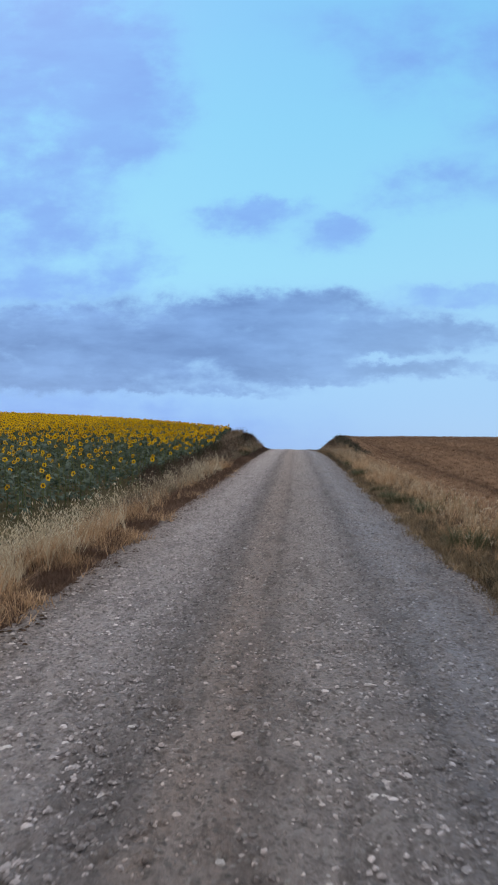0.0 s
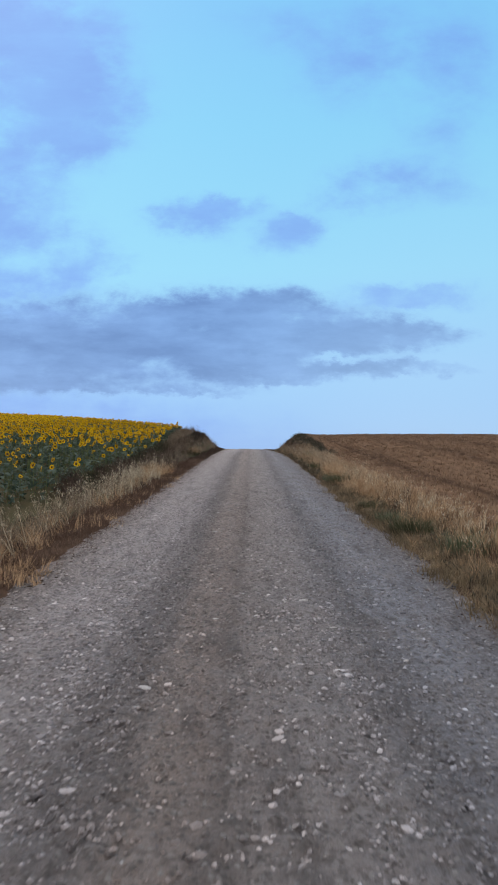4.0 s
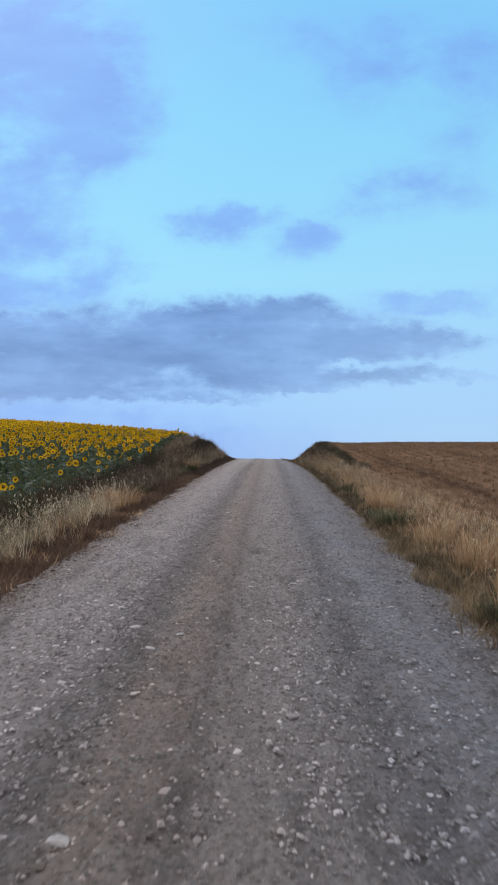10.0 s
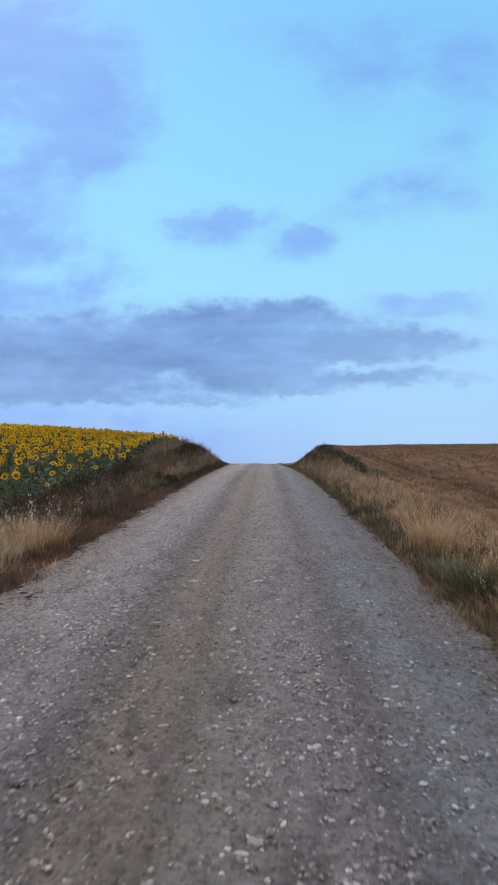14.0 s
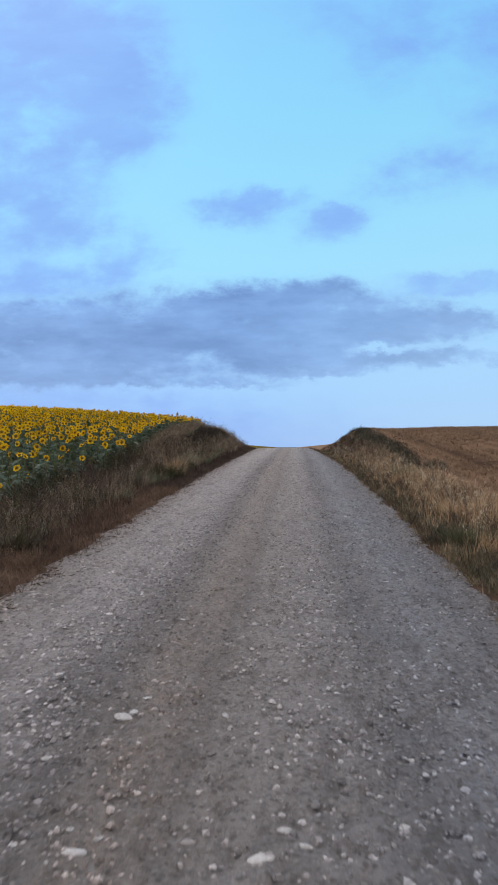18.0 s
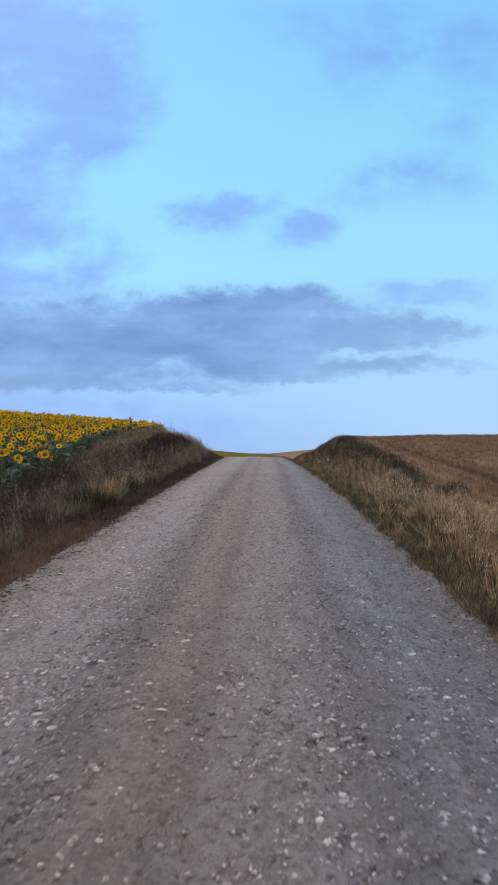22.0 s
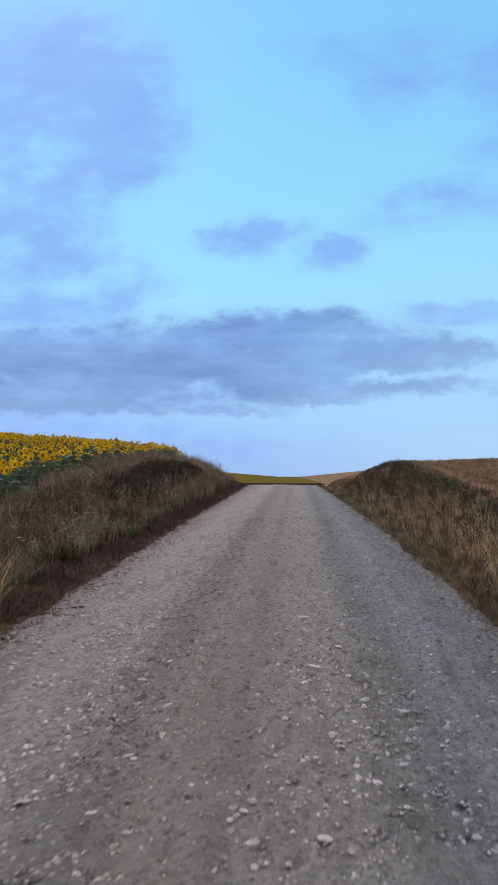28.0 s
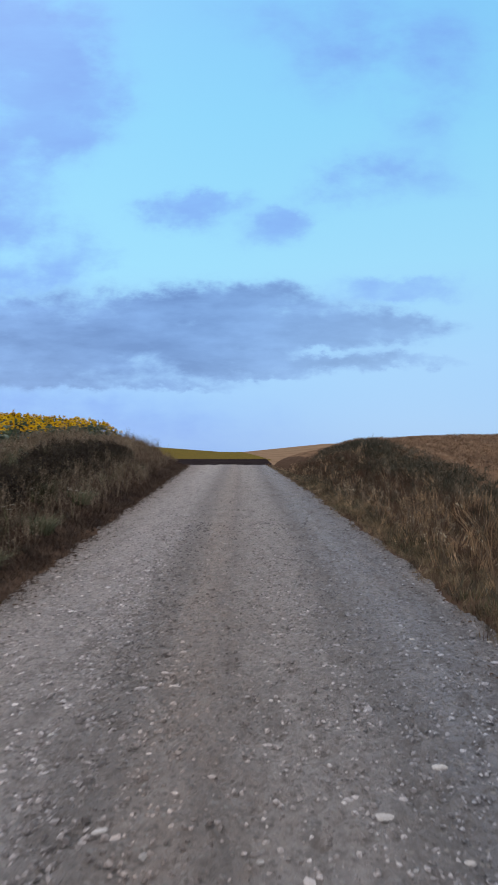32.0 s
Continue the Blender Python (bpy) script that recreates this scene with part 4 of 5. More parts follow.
p = spots(950, -3.15, -2.5, 43, 60, keep=patchy(0.45, 29, 0.15))
scatter("dry_weeds", weeds, p, [M_WEED], (0.55, 1.05), 0.14, label="pale dry weed stems standing before the dark hollow", category="weeds")

# stubble of the harvested field
stalks = [tuft(rng, 6, 0.12, 0.08, 0.015, 0.4, leaf=spike) for _ in range(8)]
row = np.round(rng.uniform(3.3, 22, 34000) / 0.375) * 0.375 + rng.normal(0, 0.06, 34000)
yy = rng.uniform(6, 74, 34000)
p = np.stack([row + 0.07 * yy * 0, yy, land(row, yy)], 1)
scatter("stubble", stalks, p, [M_STUB], (0.7, 1.2), 0.4, label="rows of cut straw stubble in the harvested field", category="stubble")


# ---- sunflowers ----
def leaf_mesh(r, size):
    """A broad heart-shaped leaf, folded along its rib and drooping."""
    pts = [(0, 0, 0), (0.35, 0.36, 0.03), (0.75, 0.30, -0.04), (1.05, 0.0, -0.25), (0.75, -0.30, -0.04), (0.35, -0.36, 0.03), (0.4, 0, 0.0), (0.78, 0, -0.08)]
    v = np.array(pts) * size
    f = np.array([[0, 6, 1], [1, 6, 7], [1, 7, 2], [2, 7, 3], [3, 7, 4], [4, 7, 5], [5, 7, 6], [5, 6, 0]])
    return v, f, np.zeros(len(f), int)


def head_mesh(r, petals, radius, mat=0):
    out = []
    for i in range(petals):
        a = 6.283 * i / petals + r.uniform(-0.08, 0.08)
        length = radius * r.uniform(0.9, 1.15)
        d, s = np.array((math.cos(a), 0, math.sin(a))), np.array((-math.sin(a), 0, math.cos(a)))
        inner = radius * 0.38
        out.append(diamond(d * inner + np.array((0, -0.01, 0)), d * (length - inner) + np.array((0, -0.012 + r.uniform(-0.02, 0.02), 0)), s * radius * 0.27, mat))
    return join(out)


def disc_mesh(radius, sides, mat=0):
    ring = [(radius * 0.39 * math.cos(6.283 * i / sides), -0.012, radius * 0.39 * math.sin(6.283 * i / sides)) for i in range(sides)]
    back = [(radius * 0.43 * math.cos(6.283 * i / sides), 0.03, radius * 0.43 * math.sin(6.283 * i / sides)) for i in range(sides)]
    v = np.array(ring + back + [(0, -0.028, 0), (0, 0.05, 0)])
    f = []
    for i in range(sides):
        j = (i + 1) % sides
        f += [[i, j, 2 * sides], [i, i + sides, j + sides], [i, j + sides, j], [i + sides, 2 * sides + 1, j + sides]]
    return v, np.array(f), np.full(len(f), mat)


def stalk_mesh(height, radius, sides=5, mat=0):
    rings = []
    for f in (0, 0.5, 0.9, 1.0):
        o = 0.0 if f < 0.8 else (0.0 if f < 0.95 else -0.035)
        rings.append([(radius * (1 - 0.3 * f) * math.cos(6.283 * i / sides), o + radius * (1 - 0.3 * f) * math.sin(6.283 * i / sides), height * f) for i in range(sides)])
    v = np.array(sum(rings, []))
    f = []
    for k in range(3):
        for i in range(sides):
            j = (i + 1) % sides
            f += [[k * sides + i, k * sides + j, k * sides + sides + j], [k * sides + i, k * sides + sides + j, k * sides + sides + i]]
    return v, np.array(f), np.full(len(f), mat)


def moved(piece, m):
    v, f, i = piece
    a = np.array(m)
    return v @ a[:3, :3].T + a[:3, 3], f, i


def remat(piece, k):
    return piece[0], piece[1], np.full(len(piece[1]), k)


def leaf_pose(r, height):
    z = height * r.uniform(0.12, 0.95)
    return pose(0, 0, z, 0, r.uniform(-15, 25), r.uniform(0, 360))


def head_pose(r, height):
    return pose(0, -0.045, height + 0.005, r.uniform(-50, 14), 0, r.uniform(-65, 65))


def plain_leaf(size):
    """The same leaf with four faces, for plants deep in the field."""
    v = np.array([(0, 0, 0), (0.5, 0.36, 0.02), (1.05, 0, -0.25), (0.5, -0.36, 0.02), (0.55, 0, -0.04)]) * size
    return v, np.array([[0, 4, 1], [1, 4, 2], [2, 4, 3], [3, 4, 0]]), np.zeros(4, int)


def plain_disc(radius, sides):
    v = np.array([(radius * 0.40 * math.cos(6.283 * i / sides), -0.012, radius * 0.40 * math.sin(6.283 * i / sides)) for i in range(sides)] + [(0, -0.03, 0), (0, 0.035, 0)])
    f = np.array([[i, (i + 1) % sides, sides] for i in range(sides)] + [[(i + 1) % sides, i, sides + 1] for i in range(sides)])
    return v, f, np.zeros(len(f), int)


def sunflower_proto(r, leaves=8, petals=12, big=1.0):
    """A plant for the joined field; without petals it is one whose bud has not opened."""
    h = PLANT * r.uniform(0.86, 1.04)
    rad = r.uniform(0.078, 0.108) * big
    parts = [remat(moved(plain_leaf(r.uniform(0.20, 0.32)), leaf_pose(r, h)), 0) for _ in range(leaves)]
    hp = head_pose(r, h)
    if petals:
        parts += [remat(moved(head_mesh(r, petals, rad), hp), 1), remat(moved(plain_disc(rad, 6), hp), 2)]
    else:
        parts += [remat(moved(plain_disc(rad * 0.8, 5), hp), 3)]
    stalk = np.array([(0.013 * math.cos(2.0944 * i), 0.013 * math.sin(2.0944 * i), z) for z in (0.0, h) for i in range(3)])
    parts.append((stalk, np.array([[i, (i + 1) % 3, 3 + (i + 1) % 3] for i in range(3)] + [[i, 3 + (i + 1) % 3, 3 + i] for i in range(3)]), np.full(6, 3)))
    return join(parts)


def sunflower(r, bloom=True):
    """One plant as a thing with its parts."""
    h = PLANT * r.uniform(0.84, 1.04)
    rad = r.uniform(0.072, 0.098)
    root = tagged(new("sunflower"), "blooming yellow sunflower with broad green leaves" if bloom else "leafy grey-green sunflower with a closed bud", "sunflower", "sunflowers at the field edge")
    mesh_object("stalk", *stalk_mesh(h, 0.013)[:2], [M_STALK], None, True, root)
    for _ in range(8 if bloom else 10):
        v, f, _i = moved(leaf_mesh(r, r.uniform(0.20, 0.32)), leaf_pose(r, h))
        mesh_object("leaf", v, f, [M_LEAF], None, False, root)
    hp = head_pose(r, h)
    if bloom:
        v, f, _i = moved(head_mesh(r, 18, rad), hp)
        head = mesh_object("flower_head", v, f, [M_PETAL], None, False, root, "ring of yellow petals")
        v, f, _i = moved(disc_mesh(rad, 10), hp)
        mesh_object("disc", v, f, [M_DISC], None, True, head, "brown seed disc")
    else:
        v, f, _i = moved(disc_mesh(rad * 1.1, 9), hp)
        mesh_object("bud", v, f, [M_STALK], None, True, root, "closed green bud")
    return root


FACING = (0.25, 0.6)
near_protos = [sunflower(rng) for _ in range(5)] + [sunflower(rng, False) for _ in range(3)]
rows_x, rows_y = np.arange(-5.1, -60, -0.58), np.arange(1, 90, 0.32)
gx, gy = np.meshgrid(rows_x, rows_y)
gx, gy = (gx + rng.normal(0, 0.06, gx.shape)).ravel(), (gy + rng.normal(0, 0.09, gy.shape)).ravel()
inside = (gx < -5.0 - 0.06 * np.clip(36 - gy, 0, 25)) & ((gx > -0.5 * gy - 20)) & (gx < -5.0 - 0.085 * np.clip(gy - 54, 0, 60))
gx, gy = gx[inside], gy[inside]
edge = (gx > -7.1) & (gy < 70) & (gy > 44)
ex, ey = gx[edge][:260], gy[edge][:260]
first = list(near_protos)
for i, (x, y) in enumerate(zip(ex, ey)):
    m = pose(x, y, float(land(x, y)), rng.normal(0, 3), rng.normal(0, 3), math.degrees(rng.normal(*FACING))) @ Matrix.Scale(float(rng.uniform(0.88, 1.08) * (0.86 if y < 36 else 1.0)), 4)
    if i < len(first):
        first[i].matrix_basis = m
    else:
        kind = first[5 + i % 3] if x > -6.3 and rng.random() < 0.5 else first[i % 5]
        o = copy_thing(kind, Matrix.Identity(4))
        o.matrix_basis = m
rest = np.ones(len(gx), bool)
rest[np.flatnonzero(edge)[:260]] = False
fx, fy = gx[rest], gy[rest]
thin = rng.random(len(fx)) < np.where(fx < -25, 0.5, np.where(fx < -14, 0.85, 1.0))
fx, fy = fx[thin], fy[thin]
p = np.stack([fx, fy, land(fx, fy)], 1)
nearer = fx > -14
full_plants = [sunflower_proto(rng, 6, 11, 1.05) for _ in range(9)] + [sunflower_proto(rng, 7, 0) for _ in range(2)]
low_plants = [sunflower_proto(rng, 6, 11) for _ in range(3)] + [sunflower_proto(rng, 7, 0) for _ in range(4)]
slim_plants = [sunflower_proto(rng, 3, 7, 1.3) for _ in range(6)]
young = nearer & (rng.random(len(fy)) < smooth(46, 24, fy))
buds = nearer & (fx > -6.6 - 0.09 * np.clip(44 - fy, 0, 25)) & (fy < 46) & (rng.random(len(fy)) < 0.66)
young &= ~buds
bud_plants = [sunflower_proto(rng, 8, 0) for _ in range(5)]
scatter("sunflower_field", low_plants, p[young], [M_LEAF, M_PETAL, M_DISC, M_STALK], (0.75, 1.0), 0.05, FACING, "sunflowers with many unopened buds at the field edge", "sunflowers")
scatter("sunflower_field", bud_plants, p[buds], [M_LEAF, M_PETAL, M_DISC, M_STALK], (0.7, 0.95), 0.06, FACING, "leafy green sunflowers still in bud beside the verge", "sunflowers")
scatter("sunflower_field", full_plants, p[nearer & ~young & ~buds], [M_LEAF, M_PETAL, M_DISC, M_STALK], (0.92, 1.06), 0.05, FACING, "dense field of blooming yellow sunflowers", "sunflowers")
scatter("sunflower_field", slim_plants, p[~nearer], [M_LEAF, M_PETAL, M_DISC, M_STALK], (0.92, 1.06), 0.05, FACING, "far part of the blooming sunflower field", "sunflowers")


# ---- brush on the banks ----
def brush(name, x, y, wide, deep, tall, count, mat, label, category, twig=0.22, bend=0.3):
    """A dense dry bush: stems that fan out from the ground and a crown of fine twigs and leaves with gaps."""
    root = tagged(new(name), label, category)
    root.location = (x, y, float(land(x, y)) - 0.03)
    stems, crown = [], []
    for i in range(max(10, count // 60)):
        a, d = rng.uniform(0, 6.283), math.sqrt(rng.random())
        stems.append(blade(wide * d * math.cos(a) * 0.6, deep * d * math.sin(a) * 0.6, tall * rng.uniform(0.6, 1.0), 0.018, a, 0.35))
    for i in range(count):
        a, d, h = rng.uniform(0, 6.283), math.sqrt(rng.random()), rng.random() ** 0.7
        r = d * math.sqrt(max(0.05, 1 - (h * 0.95) ** 2))
        v, f, m = blade(0, 0, twig * rng.uniform(0.5, 1.3), 0.009 * rng.uniform(0.6, 1.6), rng.uniform(0, 6.283), bend * rng.uniform(-1, 2.5))
        v = v @ np.array(pose(0, 0, 0, rng.normal(0, 38), rng.normal(0, 38)).to_3x3()).T
        lump = 1 + 0.18 * math.sin(a * 5 + x) + 0.12 * math.sin(a * 11)
        crown.append((v + np.array((wide * r * math.cos(a) * lump, deep * r * math.sin(a) * lump, tall * h * 0.8 * lump)), f, m))
    for part_name, pieces in (("woody_base", stems), ("crown", crown)):
        v, f, m = join(pieces)
        mesh_object(part_name, v, f, [mat], None, False, root)
    return root


# near-black brush fills the undercut hollow, its shade put into the colour
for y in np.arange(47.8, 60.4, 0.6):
    brush("dry_bush", -3.4 + rng.normal(0, 0.1) + float(road_mid(y)), y + rng.normal(0, 0.2), rng.uniform(0.30, 0.44), 0.7, rng.uniform(0.32, 0.50), 700, M_DARK, "nearly black stand-in brush for the shaded hollow of the roadside bank", "bush", 0.16)
for y in np.arange(44, 72, 1.1):
    brush("dry_bush", -4.5 + rng.normal(0, 0.25) + float(road_mid(y)), y + rng.normal(0, 0.2), rng.uniform(0.5, 0.8), 0.7, rng.uniform(0.4, 0.6) * (1.0 if y < 60 else 0.8), 460, M_WEED, "grey-brown withered brush on top of the bank", "bush", 0.22)
for y in np.arange(28.4, 46, 0.95):
    brush("dry_bush", -3.95 + rng.normal(0, 0.28) + float(road_mid(y)), y + rng.normal(0, 0.2), rng.uniform(0.35, 0.6), rng.uniform(0.4, 0.6), rng.uniform(0.34, 0.52), 420, M_MAROON, "dark brown withered bush below the sunflowers", "bush", 0.2)
for y in np.arange(25.2, 45, 0.8):
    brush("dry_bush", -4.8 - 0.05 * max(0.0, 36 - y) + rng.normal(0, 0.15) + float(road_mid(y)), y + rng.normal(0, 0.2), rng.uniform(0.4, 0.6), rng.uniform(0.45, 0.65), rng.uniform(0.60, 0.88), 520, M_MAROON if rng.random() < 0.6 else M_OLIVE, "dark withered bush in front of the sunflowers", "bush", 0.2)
for x, y in ((-3.7, 31.9), (-4.0, 32.8), (-3.5, 34.3), (-4.2, 36.2)):
    brush("olive_bush", x, y, 0.5, 0.5, 0.42, 420, M_OLIVE, "low olive green bush on the verge", "bush", 0.2)
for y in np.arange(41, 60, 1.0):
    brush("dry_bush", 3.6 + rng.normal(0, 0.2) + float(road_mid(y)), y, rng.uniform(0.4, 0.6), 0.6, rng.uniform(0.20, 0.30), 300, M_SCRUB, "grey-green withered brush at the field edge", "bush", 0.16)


# ---- single clumps that stand out ----
def clump(name, x, y, wide, tall, count, mat, label, bend=0.45, width=0.008, splay=0.5):
    """A tussock: long blades that fan out of one root."""
    out = []
    for i in range(count):
        a, d = rng.uniform(0, 6.283), wide * 0.45 * math.sqrt(rng.random())
        out.append(blade(d * math.cos(a), d * math.sin(a), tall * rng.uniform(0.5, 1.1), width * rng.uniform(0.6, 1.4), a + rng.normal(0, 0.6), bend * rng.uniform(0.2, 1.6) + splay * d / wide))
    v, f, m = join(out)
    ob = mesh_object(name, v, f, [mat])
    ob.location = (x, y, float(land(x, y)) - 0.02)
    return tagged(ob, label, "grass clump")


clump("grass_tussock", -2.95, 39.5, 0.95, 0.56, 1300, M_OLIVE, "rounded green grass tussock beside the road")
clump("grass_tussock", -3.1, 39.1, 0.8, 0.48, 700, M_GREEN, "bushy green grass tussock on the verge", 0.6)
clump("grass_tussock", -3.2, 38.4, 1.0, 0.46, 800, M_SAGE, "grey-green grass tussock on the verge")
clump("grass_tussock", -2.78, 40.1, 0.5, 0.72, 260, M_STRAW, "tall tan grass tussock behind the green one", 0.3)
clump("grass_tussock", -3.0, 41.5, 0.5, 0.34, 260, M_SAGE, "sage green weed clump on the verge")
clump("grass_tussock", -3.0, 35.2, 0.5, 0.32, 320, M_SAGE, "silvery green weed clump near the road edge")
clump("grass_tussock", -3.7, 35.8, 0.8, 0.40, 380, M_GREEN, "dull green grass clump on the bank")
clump("grass_tussock", -3.9, 33.2, 0.8, 0.42, 380, M_GREEN, "olive green weeds below the sunflowers")
for x, y, wide, tall, mat, words in ((-2.95, 43.0, 0.55, 0.40, M_OLIVE, "olive green weed clump in the dry bank"), (-3.25, 44.9, 0.6, 0.46, M_SAGE, "grey-green weed clump in the dry bank"), (-2.8, 45.8, 0.45, 0.36, M_SAGE, "pale sage weed at the foot of the bank"),
                                     (-3.1, 46.6, 0.6, 0.44, M_OLIVE, "olive green weed clump below the dark hollow"), (-2.85, 48.2, 0.5, 0.38, M_SAGE, "sage green weed below the dark hollow"), (-3.2, 49.4, 0.55, 0.42, M_OLIVE, "olive weed clump against the dark hollow"),
                                     (-2.95, 51.2, 0.5, 0.36, M_SAGE, "dull green weed at the foot of the bank"), (-3.0, 30.2, 0.55, 0.36, M_OLIVE, "olive weed clump beside the road"), (-3.3, 28.9, 0.6, 0.42, M_MAROON, "dark brown weed clump beside the road")):
    clump("grass_tussock", x, y, wide, tall, 320, mat, words, 0.7, 0.012)
clump("grass_tussock", -3.0, 43.8, 0.5, 0.34, 260, M_SAGE, "pale sage clump in the dry grass")
clump("grass_tussock", -2.85, 26.7, 1.0, 0.58, 700, M_STRAW, "bright tan tussock of dry grass", 0.3)
clump("grass_tussock", -3.2, 26.0, 0.8, 0.62, 360, M_OAT, "tan tussock of dry grass by the road", 0.3)
clump("grass_tussock", 2.23, 30.3, 0.55, 0.34, 360, M_GREEN, "green grass clump at the gravel edge")
clump("grass_tussock", 2.23, 23.8, 0.65, 0.40, 460, M_GREEN, "lush green grass clump at the road edge")
clump("grass_tussock", 2.13, 24.6, 0.5, 0.30, 260, M_SAGE, "grey-green grass clump at the road edge")
clump("grass_tussock", 2.38, 26.3, 0.6, 0.58, 420, M_STRAW, "golden tan tussock of tall dry grass", 0.25)
clump("grass_tussock", 2.48, 27.2, 0.6, 0.55, 360, M_STRAW, "golden tan tussock of tall dry grass", 0.25)
clump("grass_tussock", 2.18, 15.0, 0.7, 0.36, 460, M_GREEN, "green grass clump beside the gravel")
clump("grass_tussock", 2.08, 16.2, 0.5, 0.28, 300, M_SAGE, "grey-green grass clump beside the gravel")
clump("grass_tussock", 2.08, 18.0, 0.5, 0.26, 260, M_GREEN, "small green grass clump beside the gravel")
clump("grass_tussock", 2.43, 13.4, 0.6, 0.42, 300, M_SAGE, "greenish weed clump below the white flowers")
clump("grass_tussock", 2.28, 9.5, 0.7, 0.42, 380, M_GREEN, "dark green grass clump at the road edge")
clump("grass_tussock", 2.48, 20.2, 0.6, 0.55, 380, M_STRAW, "golden tan tussock of tall dry grass", 0.25)
clump("grass_tussock", 2.43, 22.0, 0.6, 0.52, 340, M_STRAW, "golden tan tussock of tall dry grass", 0.25)
clump("grass_tussock", 2.83, 39.2, 0.45, 0.40, 300, M_SAGE, "blue-green leafy weed in the dry grass", 0.6, 0.018)


def flowering_weed(r):
    """A thin branching stem with flat whitish flower heads."""
    root = tagged(new("white_wildflower"), "thin weed with flat bleached white flower heads", "wildflower", "white wildflowers on the verges")
    h = 0.55
    v, f, m = blade(0, 0, h, 0.007, 0.5, 0.1)
    mesh_object("stem", v, f, [M_STALK], None, False, root)
    for k in range(4):
        a = 1.57 * k + r.uniform(-0.5, 0.5)
        length = r.uniform(0.12, 0.2)
        z = h * r.uniform(0.55, 0.8)
        v, f, m = blade(0, 0, length, 0.005, a, 0.6)
        mesh_object("branch", v + np.array((0, 0, z)), f, [M_STALK], None, False, root)
        tip = np.array((math.cos(a) * 0.6 * length, math.sin(a) * 0.6 * length, z + 0.85 * length))
        pieces = []
        for q in range(9):
            b, d = r.uniform(0, 6.283), 0.022 * math.sqrt(r.random())
            o = tip + np.array((d * math.cos(b), d * math.sin(b), r.uniform(-0.004, 0.006)))
            pieces.append(diamond(o, (0.014 * math.cos(b), 0.014 * math.sin(b), 0.004), (0.006 * math.sin(b), -0.006 * math.cos(b), 0), 0))
        v, f, m = join(pieces)
        mesh_object("flower_head", v, f, [M_UMBEL], None, False, root, "bleached white flower head")
    return root


flower = flowering_weed(rng)
places = [(2.6, 13.0), (2.7, 12.2), (2.75, 13.3), (2.65, 12.6), (2.85, 11.7), (-4.0, 30.7), (-3.8, 31.2), (-4.2, 30.2), (-3.9, 29.5), (-2.6, 41.0), (-3.0, 44.0), (-3.2, 46.2), (-3.1, 47.0), (-3.4, 45.3), (-3.9, 34.6), (-2.7, 42.6), (-2.9, 43.3), (-2.75, 44.4), (-3.3, 43.6), (-2.8, 46.9), (-3.0, 48.4), (-2.7, 49.6), (-3.1, 45.0), (-4.5, 28.6), (-4.3, 29.3), (-4.6, 29.9), (-4.4, 28.0), (-4.1, 28.4)]
for i, (x, y) in enumerate(places):
    m = pose(x, y, float(land(x, y)), rng.normal(0, 5), rng.normal(0, 5), rng.uniform(0, 360)) @ Matrix.Scale(float(rng.uniform(0.85, 1.15)), 4)
    if i:
        copy_thing(flower, Matrix.Identity(4)).matrix_basis = m
    else:
        first_pose = m
flower.matrix_basis = first_pose


def dead_thistle(r):
    """A dry thistle: a stem, forked branches, and a round dark seed head on each."""
    root = tagged(new("dry_thistle"), "dry brown thistle with round seed heads", "thistle", "dry thistles on the bank")
    h = 0.75
    v, f, m = blade(0, 0, h, 0.010, 1.0, 0.08)
    mesh_object("stem", v, f, [M_WEED], None, False, root)
    for k in range(5):
        a = 1.26 * k + r.uniform(-0.4, 0.4)
        length, z = r.uniform(0.15, 0.26), h * r.uniform(0.5, 0.85)
        v, f, m = blade(0, 0, length, 0.007, a, 0.55)
        branch = mesh_object("branch", v + np.array((0, 0, z)), f, [M_WEED], None, False, root)
        tip = np.array((math.cos(a) * 0.55 * length, math.sin(a) * 0.55 * length, z + 0.86 * length))
        v, f, m = stone_proto(r, 1.0)
        mesh_object("seed_head", v * 0.035 + tip, f, [M_DARK], None, True, branch)
    return root


thistle = dead_thistle(rng)
ty = [54.5, 56.0, 57.2, 58.6, 59.4, 60.3, 61.1, 61.8, 62.7, 63.3, 64.1, 64.9, 65.4, 66.2, 66.9, 67.5, 68.2, 69.0, 69.8, 70.6, 48.5, 50.2, 52.0]
for i, y in enumerate(ty):
    x = -4.3 + rng.normal(0, 0.3) + float(road_mid(y))
    m = pose(x, y, float(land(x, y)), rng.normal(0, 6), rng.normal(0, 6), rng.uniform(0, 360)) @ Matrix.Scale(float(rng.uniform(0.75, 1.1)), 4)
    if i:
        copy_thing(thistle, Matrix.Identity(4)).matrix_basis = m
    else:
        first_pose = m
thistle.matrix_basis = first_pose


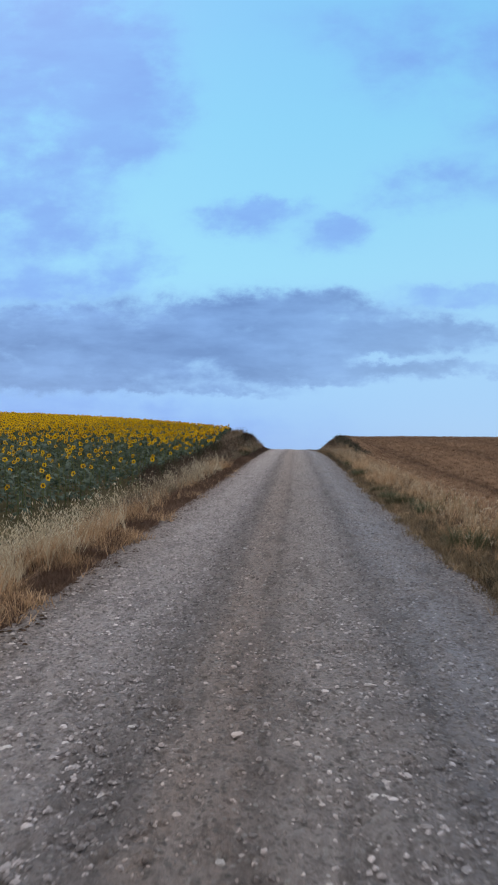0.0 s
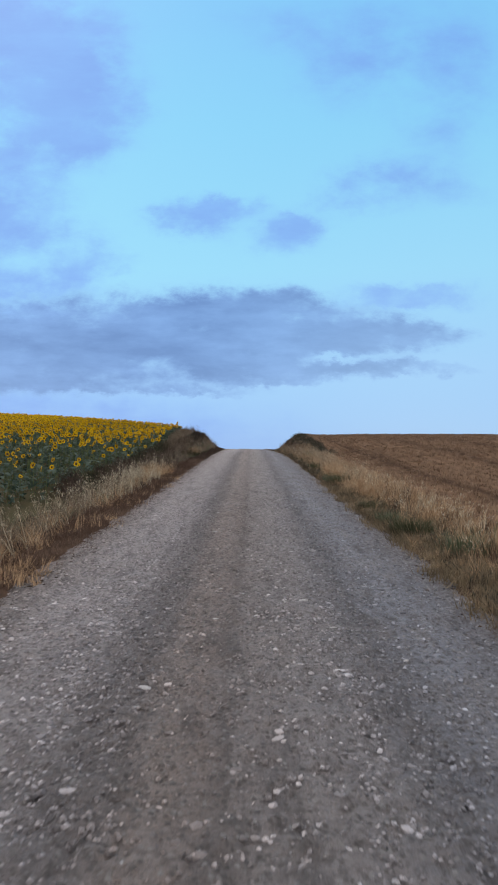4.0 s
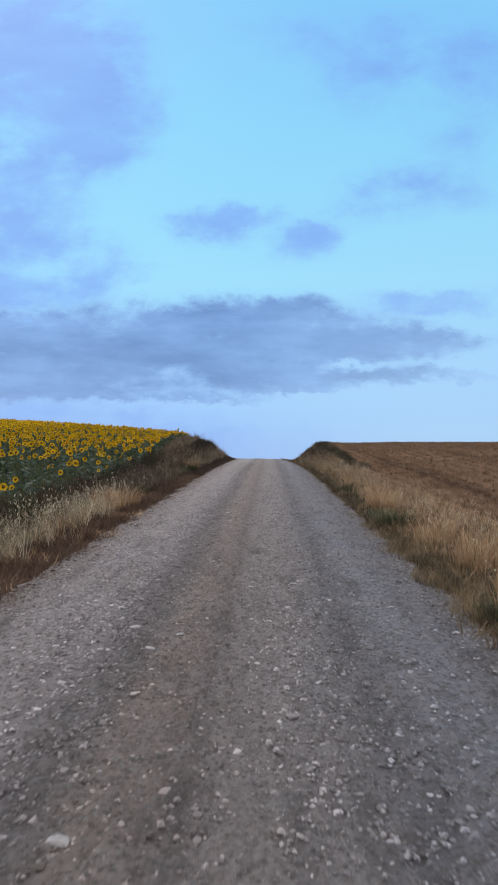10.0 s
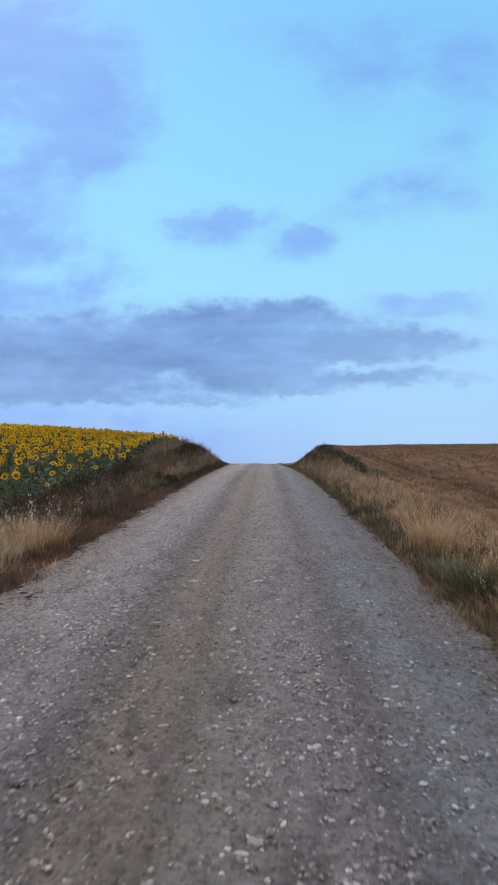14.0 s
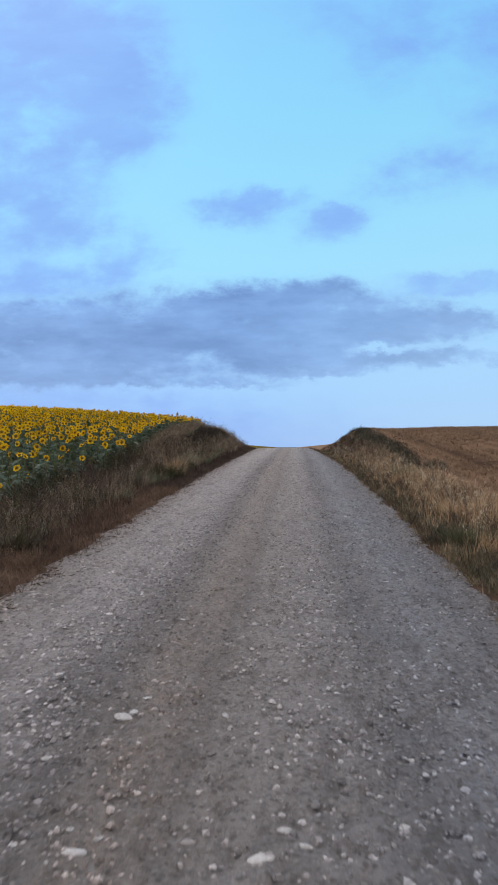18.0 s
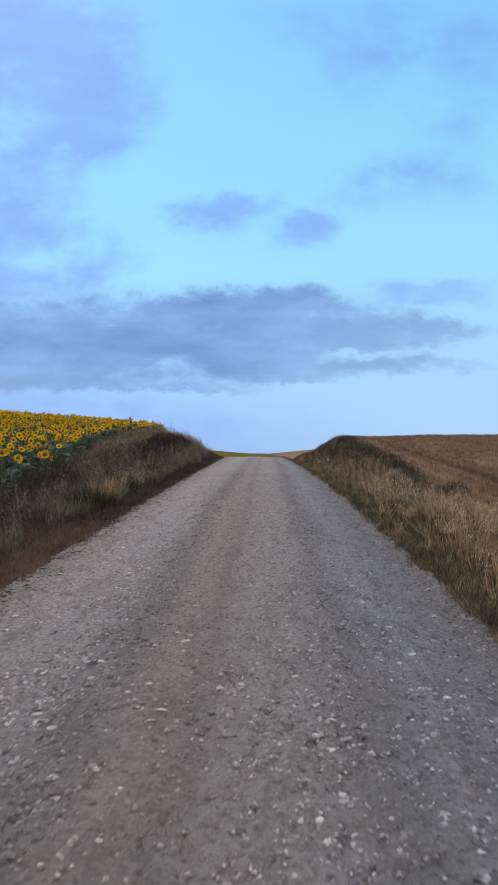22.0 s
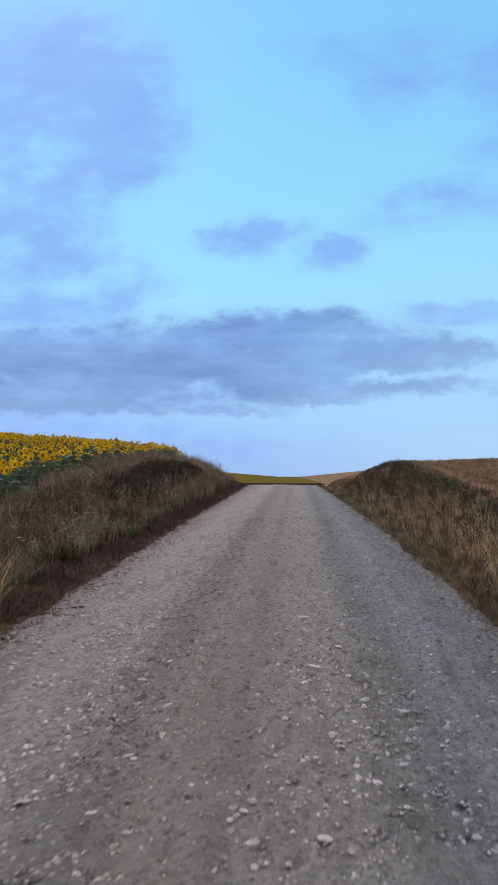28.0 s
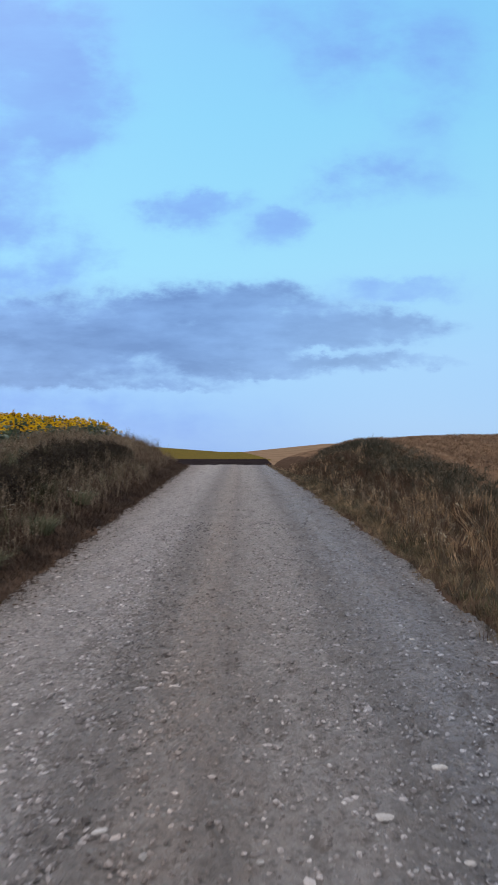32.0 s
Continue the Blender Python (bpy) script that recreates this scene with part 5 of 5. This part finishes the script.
# ---- single stones on the track: place and width ----
FIRST_STONES = [(-0.85, 2.47, 0.046), (0.35, 2.98, 0.093), (-1.3, 3.28, 0.1), (0.13, 3.29, 0.061), (-0.78, 3.55, 0.061), (0.27, 4.12, 0.061), (0.45, 4.28, 0.112), (-0.61, 8.94, 0.109),
    (0.54, 10.18, 0.061), (-0.3, 10.39, 0.055), (0.26, 10.42, 0.04), (0.52, 10.48, 0.036), (-0.77, 10.7, 0.061), (-0.4, 10.74, 0.038), (0.38, 10.94, 0.114), (-0.11, 11.2, 0.055),
    (-0.32, 11.36, 0.082), (0.68, 13.48, 0.091), (-0.57, 13.55, 0.068), (-0.52, 14.79, 0.111), (-0.58, 17.07, 0.085), (-0.42, 17.37, 0.084), (-0.29, 17.41, 0.06), (-0.77, 17.6, 0.118),
    (-0.67, 17.81, 0.055)]
NEXT_STONES = [(-1.01, 18.25, 0.078), (0.74, 18.64, 0.083), (0.44, 19.29, 0.094), (-0.87, 19.38, 0.098), (0.17, 19.57, 0.071), (0.17, 24.19, 0.12), (-0.45, 24.19, 0.1), (-0.02, 24.24, 0.061),
    (0.32, 24.26, 0.057), (0.25, 24.35, 0.076), (0.66, 24.42, 0.079), (-0.78, 24.87, 0.071), (-0.42, 24.98, 0.06), (-0.76, 25.11, 0.04), (-0.54, 25.24, 0.132), (0.69, 25.4, 0.06),
    (-0.48, 25.51, 0.056), (0.37, 26.9, 0.061), (-0.52, 26.96, 0.059), (-1.88, 27.71, 0.09), (0.57, 27.79, 0.089), (0.59, 30.14, 0.066), (0.55, 30.22, 0.059), (-0.31, 30.29, 0.066),
    (-0.32, 31.44, 0.087)]
LAST_STONES = [(-0.4, 31.65, 0.059), (-0.53, 31.85, 0.05), (-0.29, 32.12, 0.045), (0.17, 32.35, 0.041), (-0.35, 32.42, 0.063), (0.47, 32.95, 0.07), (0.43, 33.35, 0.052), (0.22, 33.5, 0.065),
    (0.28, 36.42, 0.083), (-0.64, 36.54, 0.068), (0.28, 38.57, 0.091), (-0.69, 38.62, 0.072), (0.48, 39.07, 0.085), (-0.8, 39.64, 0.095), (0.31, 39.91, 0.091), (0.38, 39.95, 0.053),
    (0.23, 39.99, 0.141), (-0.54, 40.1, 0.038), (0.62, 40.31, 0.043), (0.53, 40.79, 0.061), (0.72, 40.87, 0.062), (-0.6, 41.05, 0.078), (0.48, 41.15, 0.105), (0.82, 41.6, 0.115)]
for x, y, w in FIRST_STONES + NEXT_STONES + LAST_STONES:
    bm = bmesh.new()
    bmesh.ops.create_icosphere(bm, subdivisions=2, radius=0.5)
    for v in bm.verts:
        v.co *= 1 + 0.28 * noise.noise(v.co * 2.2 + Vector((x * 9, y * 3, 0))) + rng.uniform(-0.06, 0.06)
        v.co.z *= 0.24
        v.co.y *= 0.62
    me = bpy.data.meshes.new("stone")
    bm.to_mesh(me)
    bm.free()
    me.materials.append(M_PALE_STONE)
    st = tagged(new("stone", me), "flat pale limestone lying on the gravel track", "stone", "larger pale stones on the track")
    st.matrix_basis = pose(x, y, float(road_height(np.array(x), np.array(y))), rng.uniform(-6, 6), rng.uniform(-6, 6), rng.uniform(-35, 35)) @ Matrix.Scale(0.85 * w, 4)
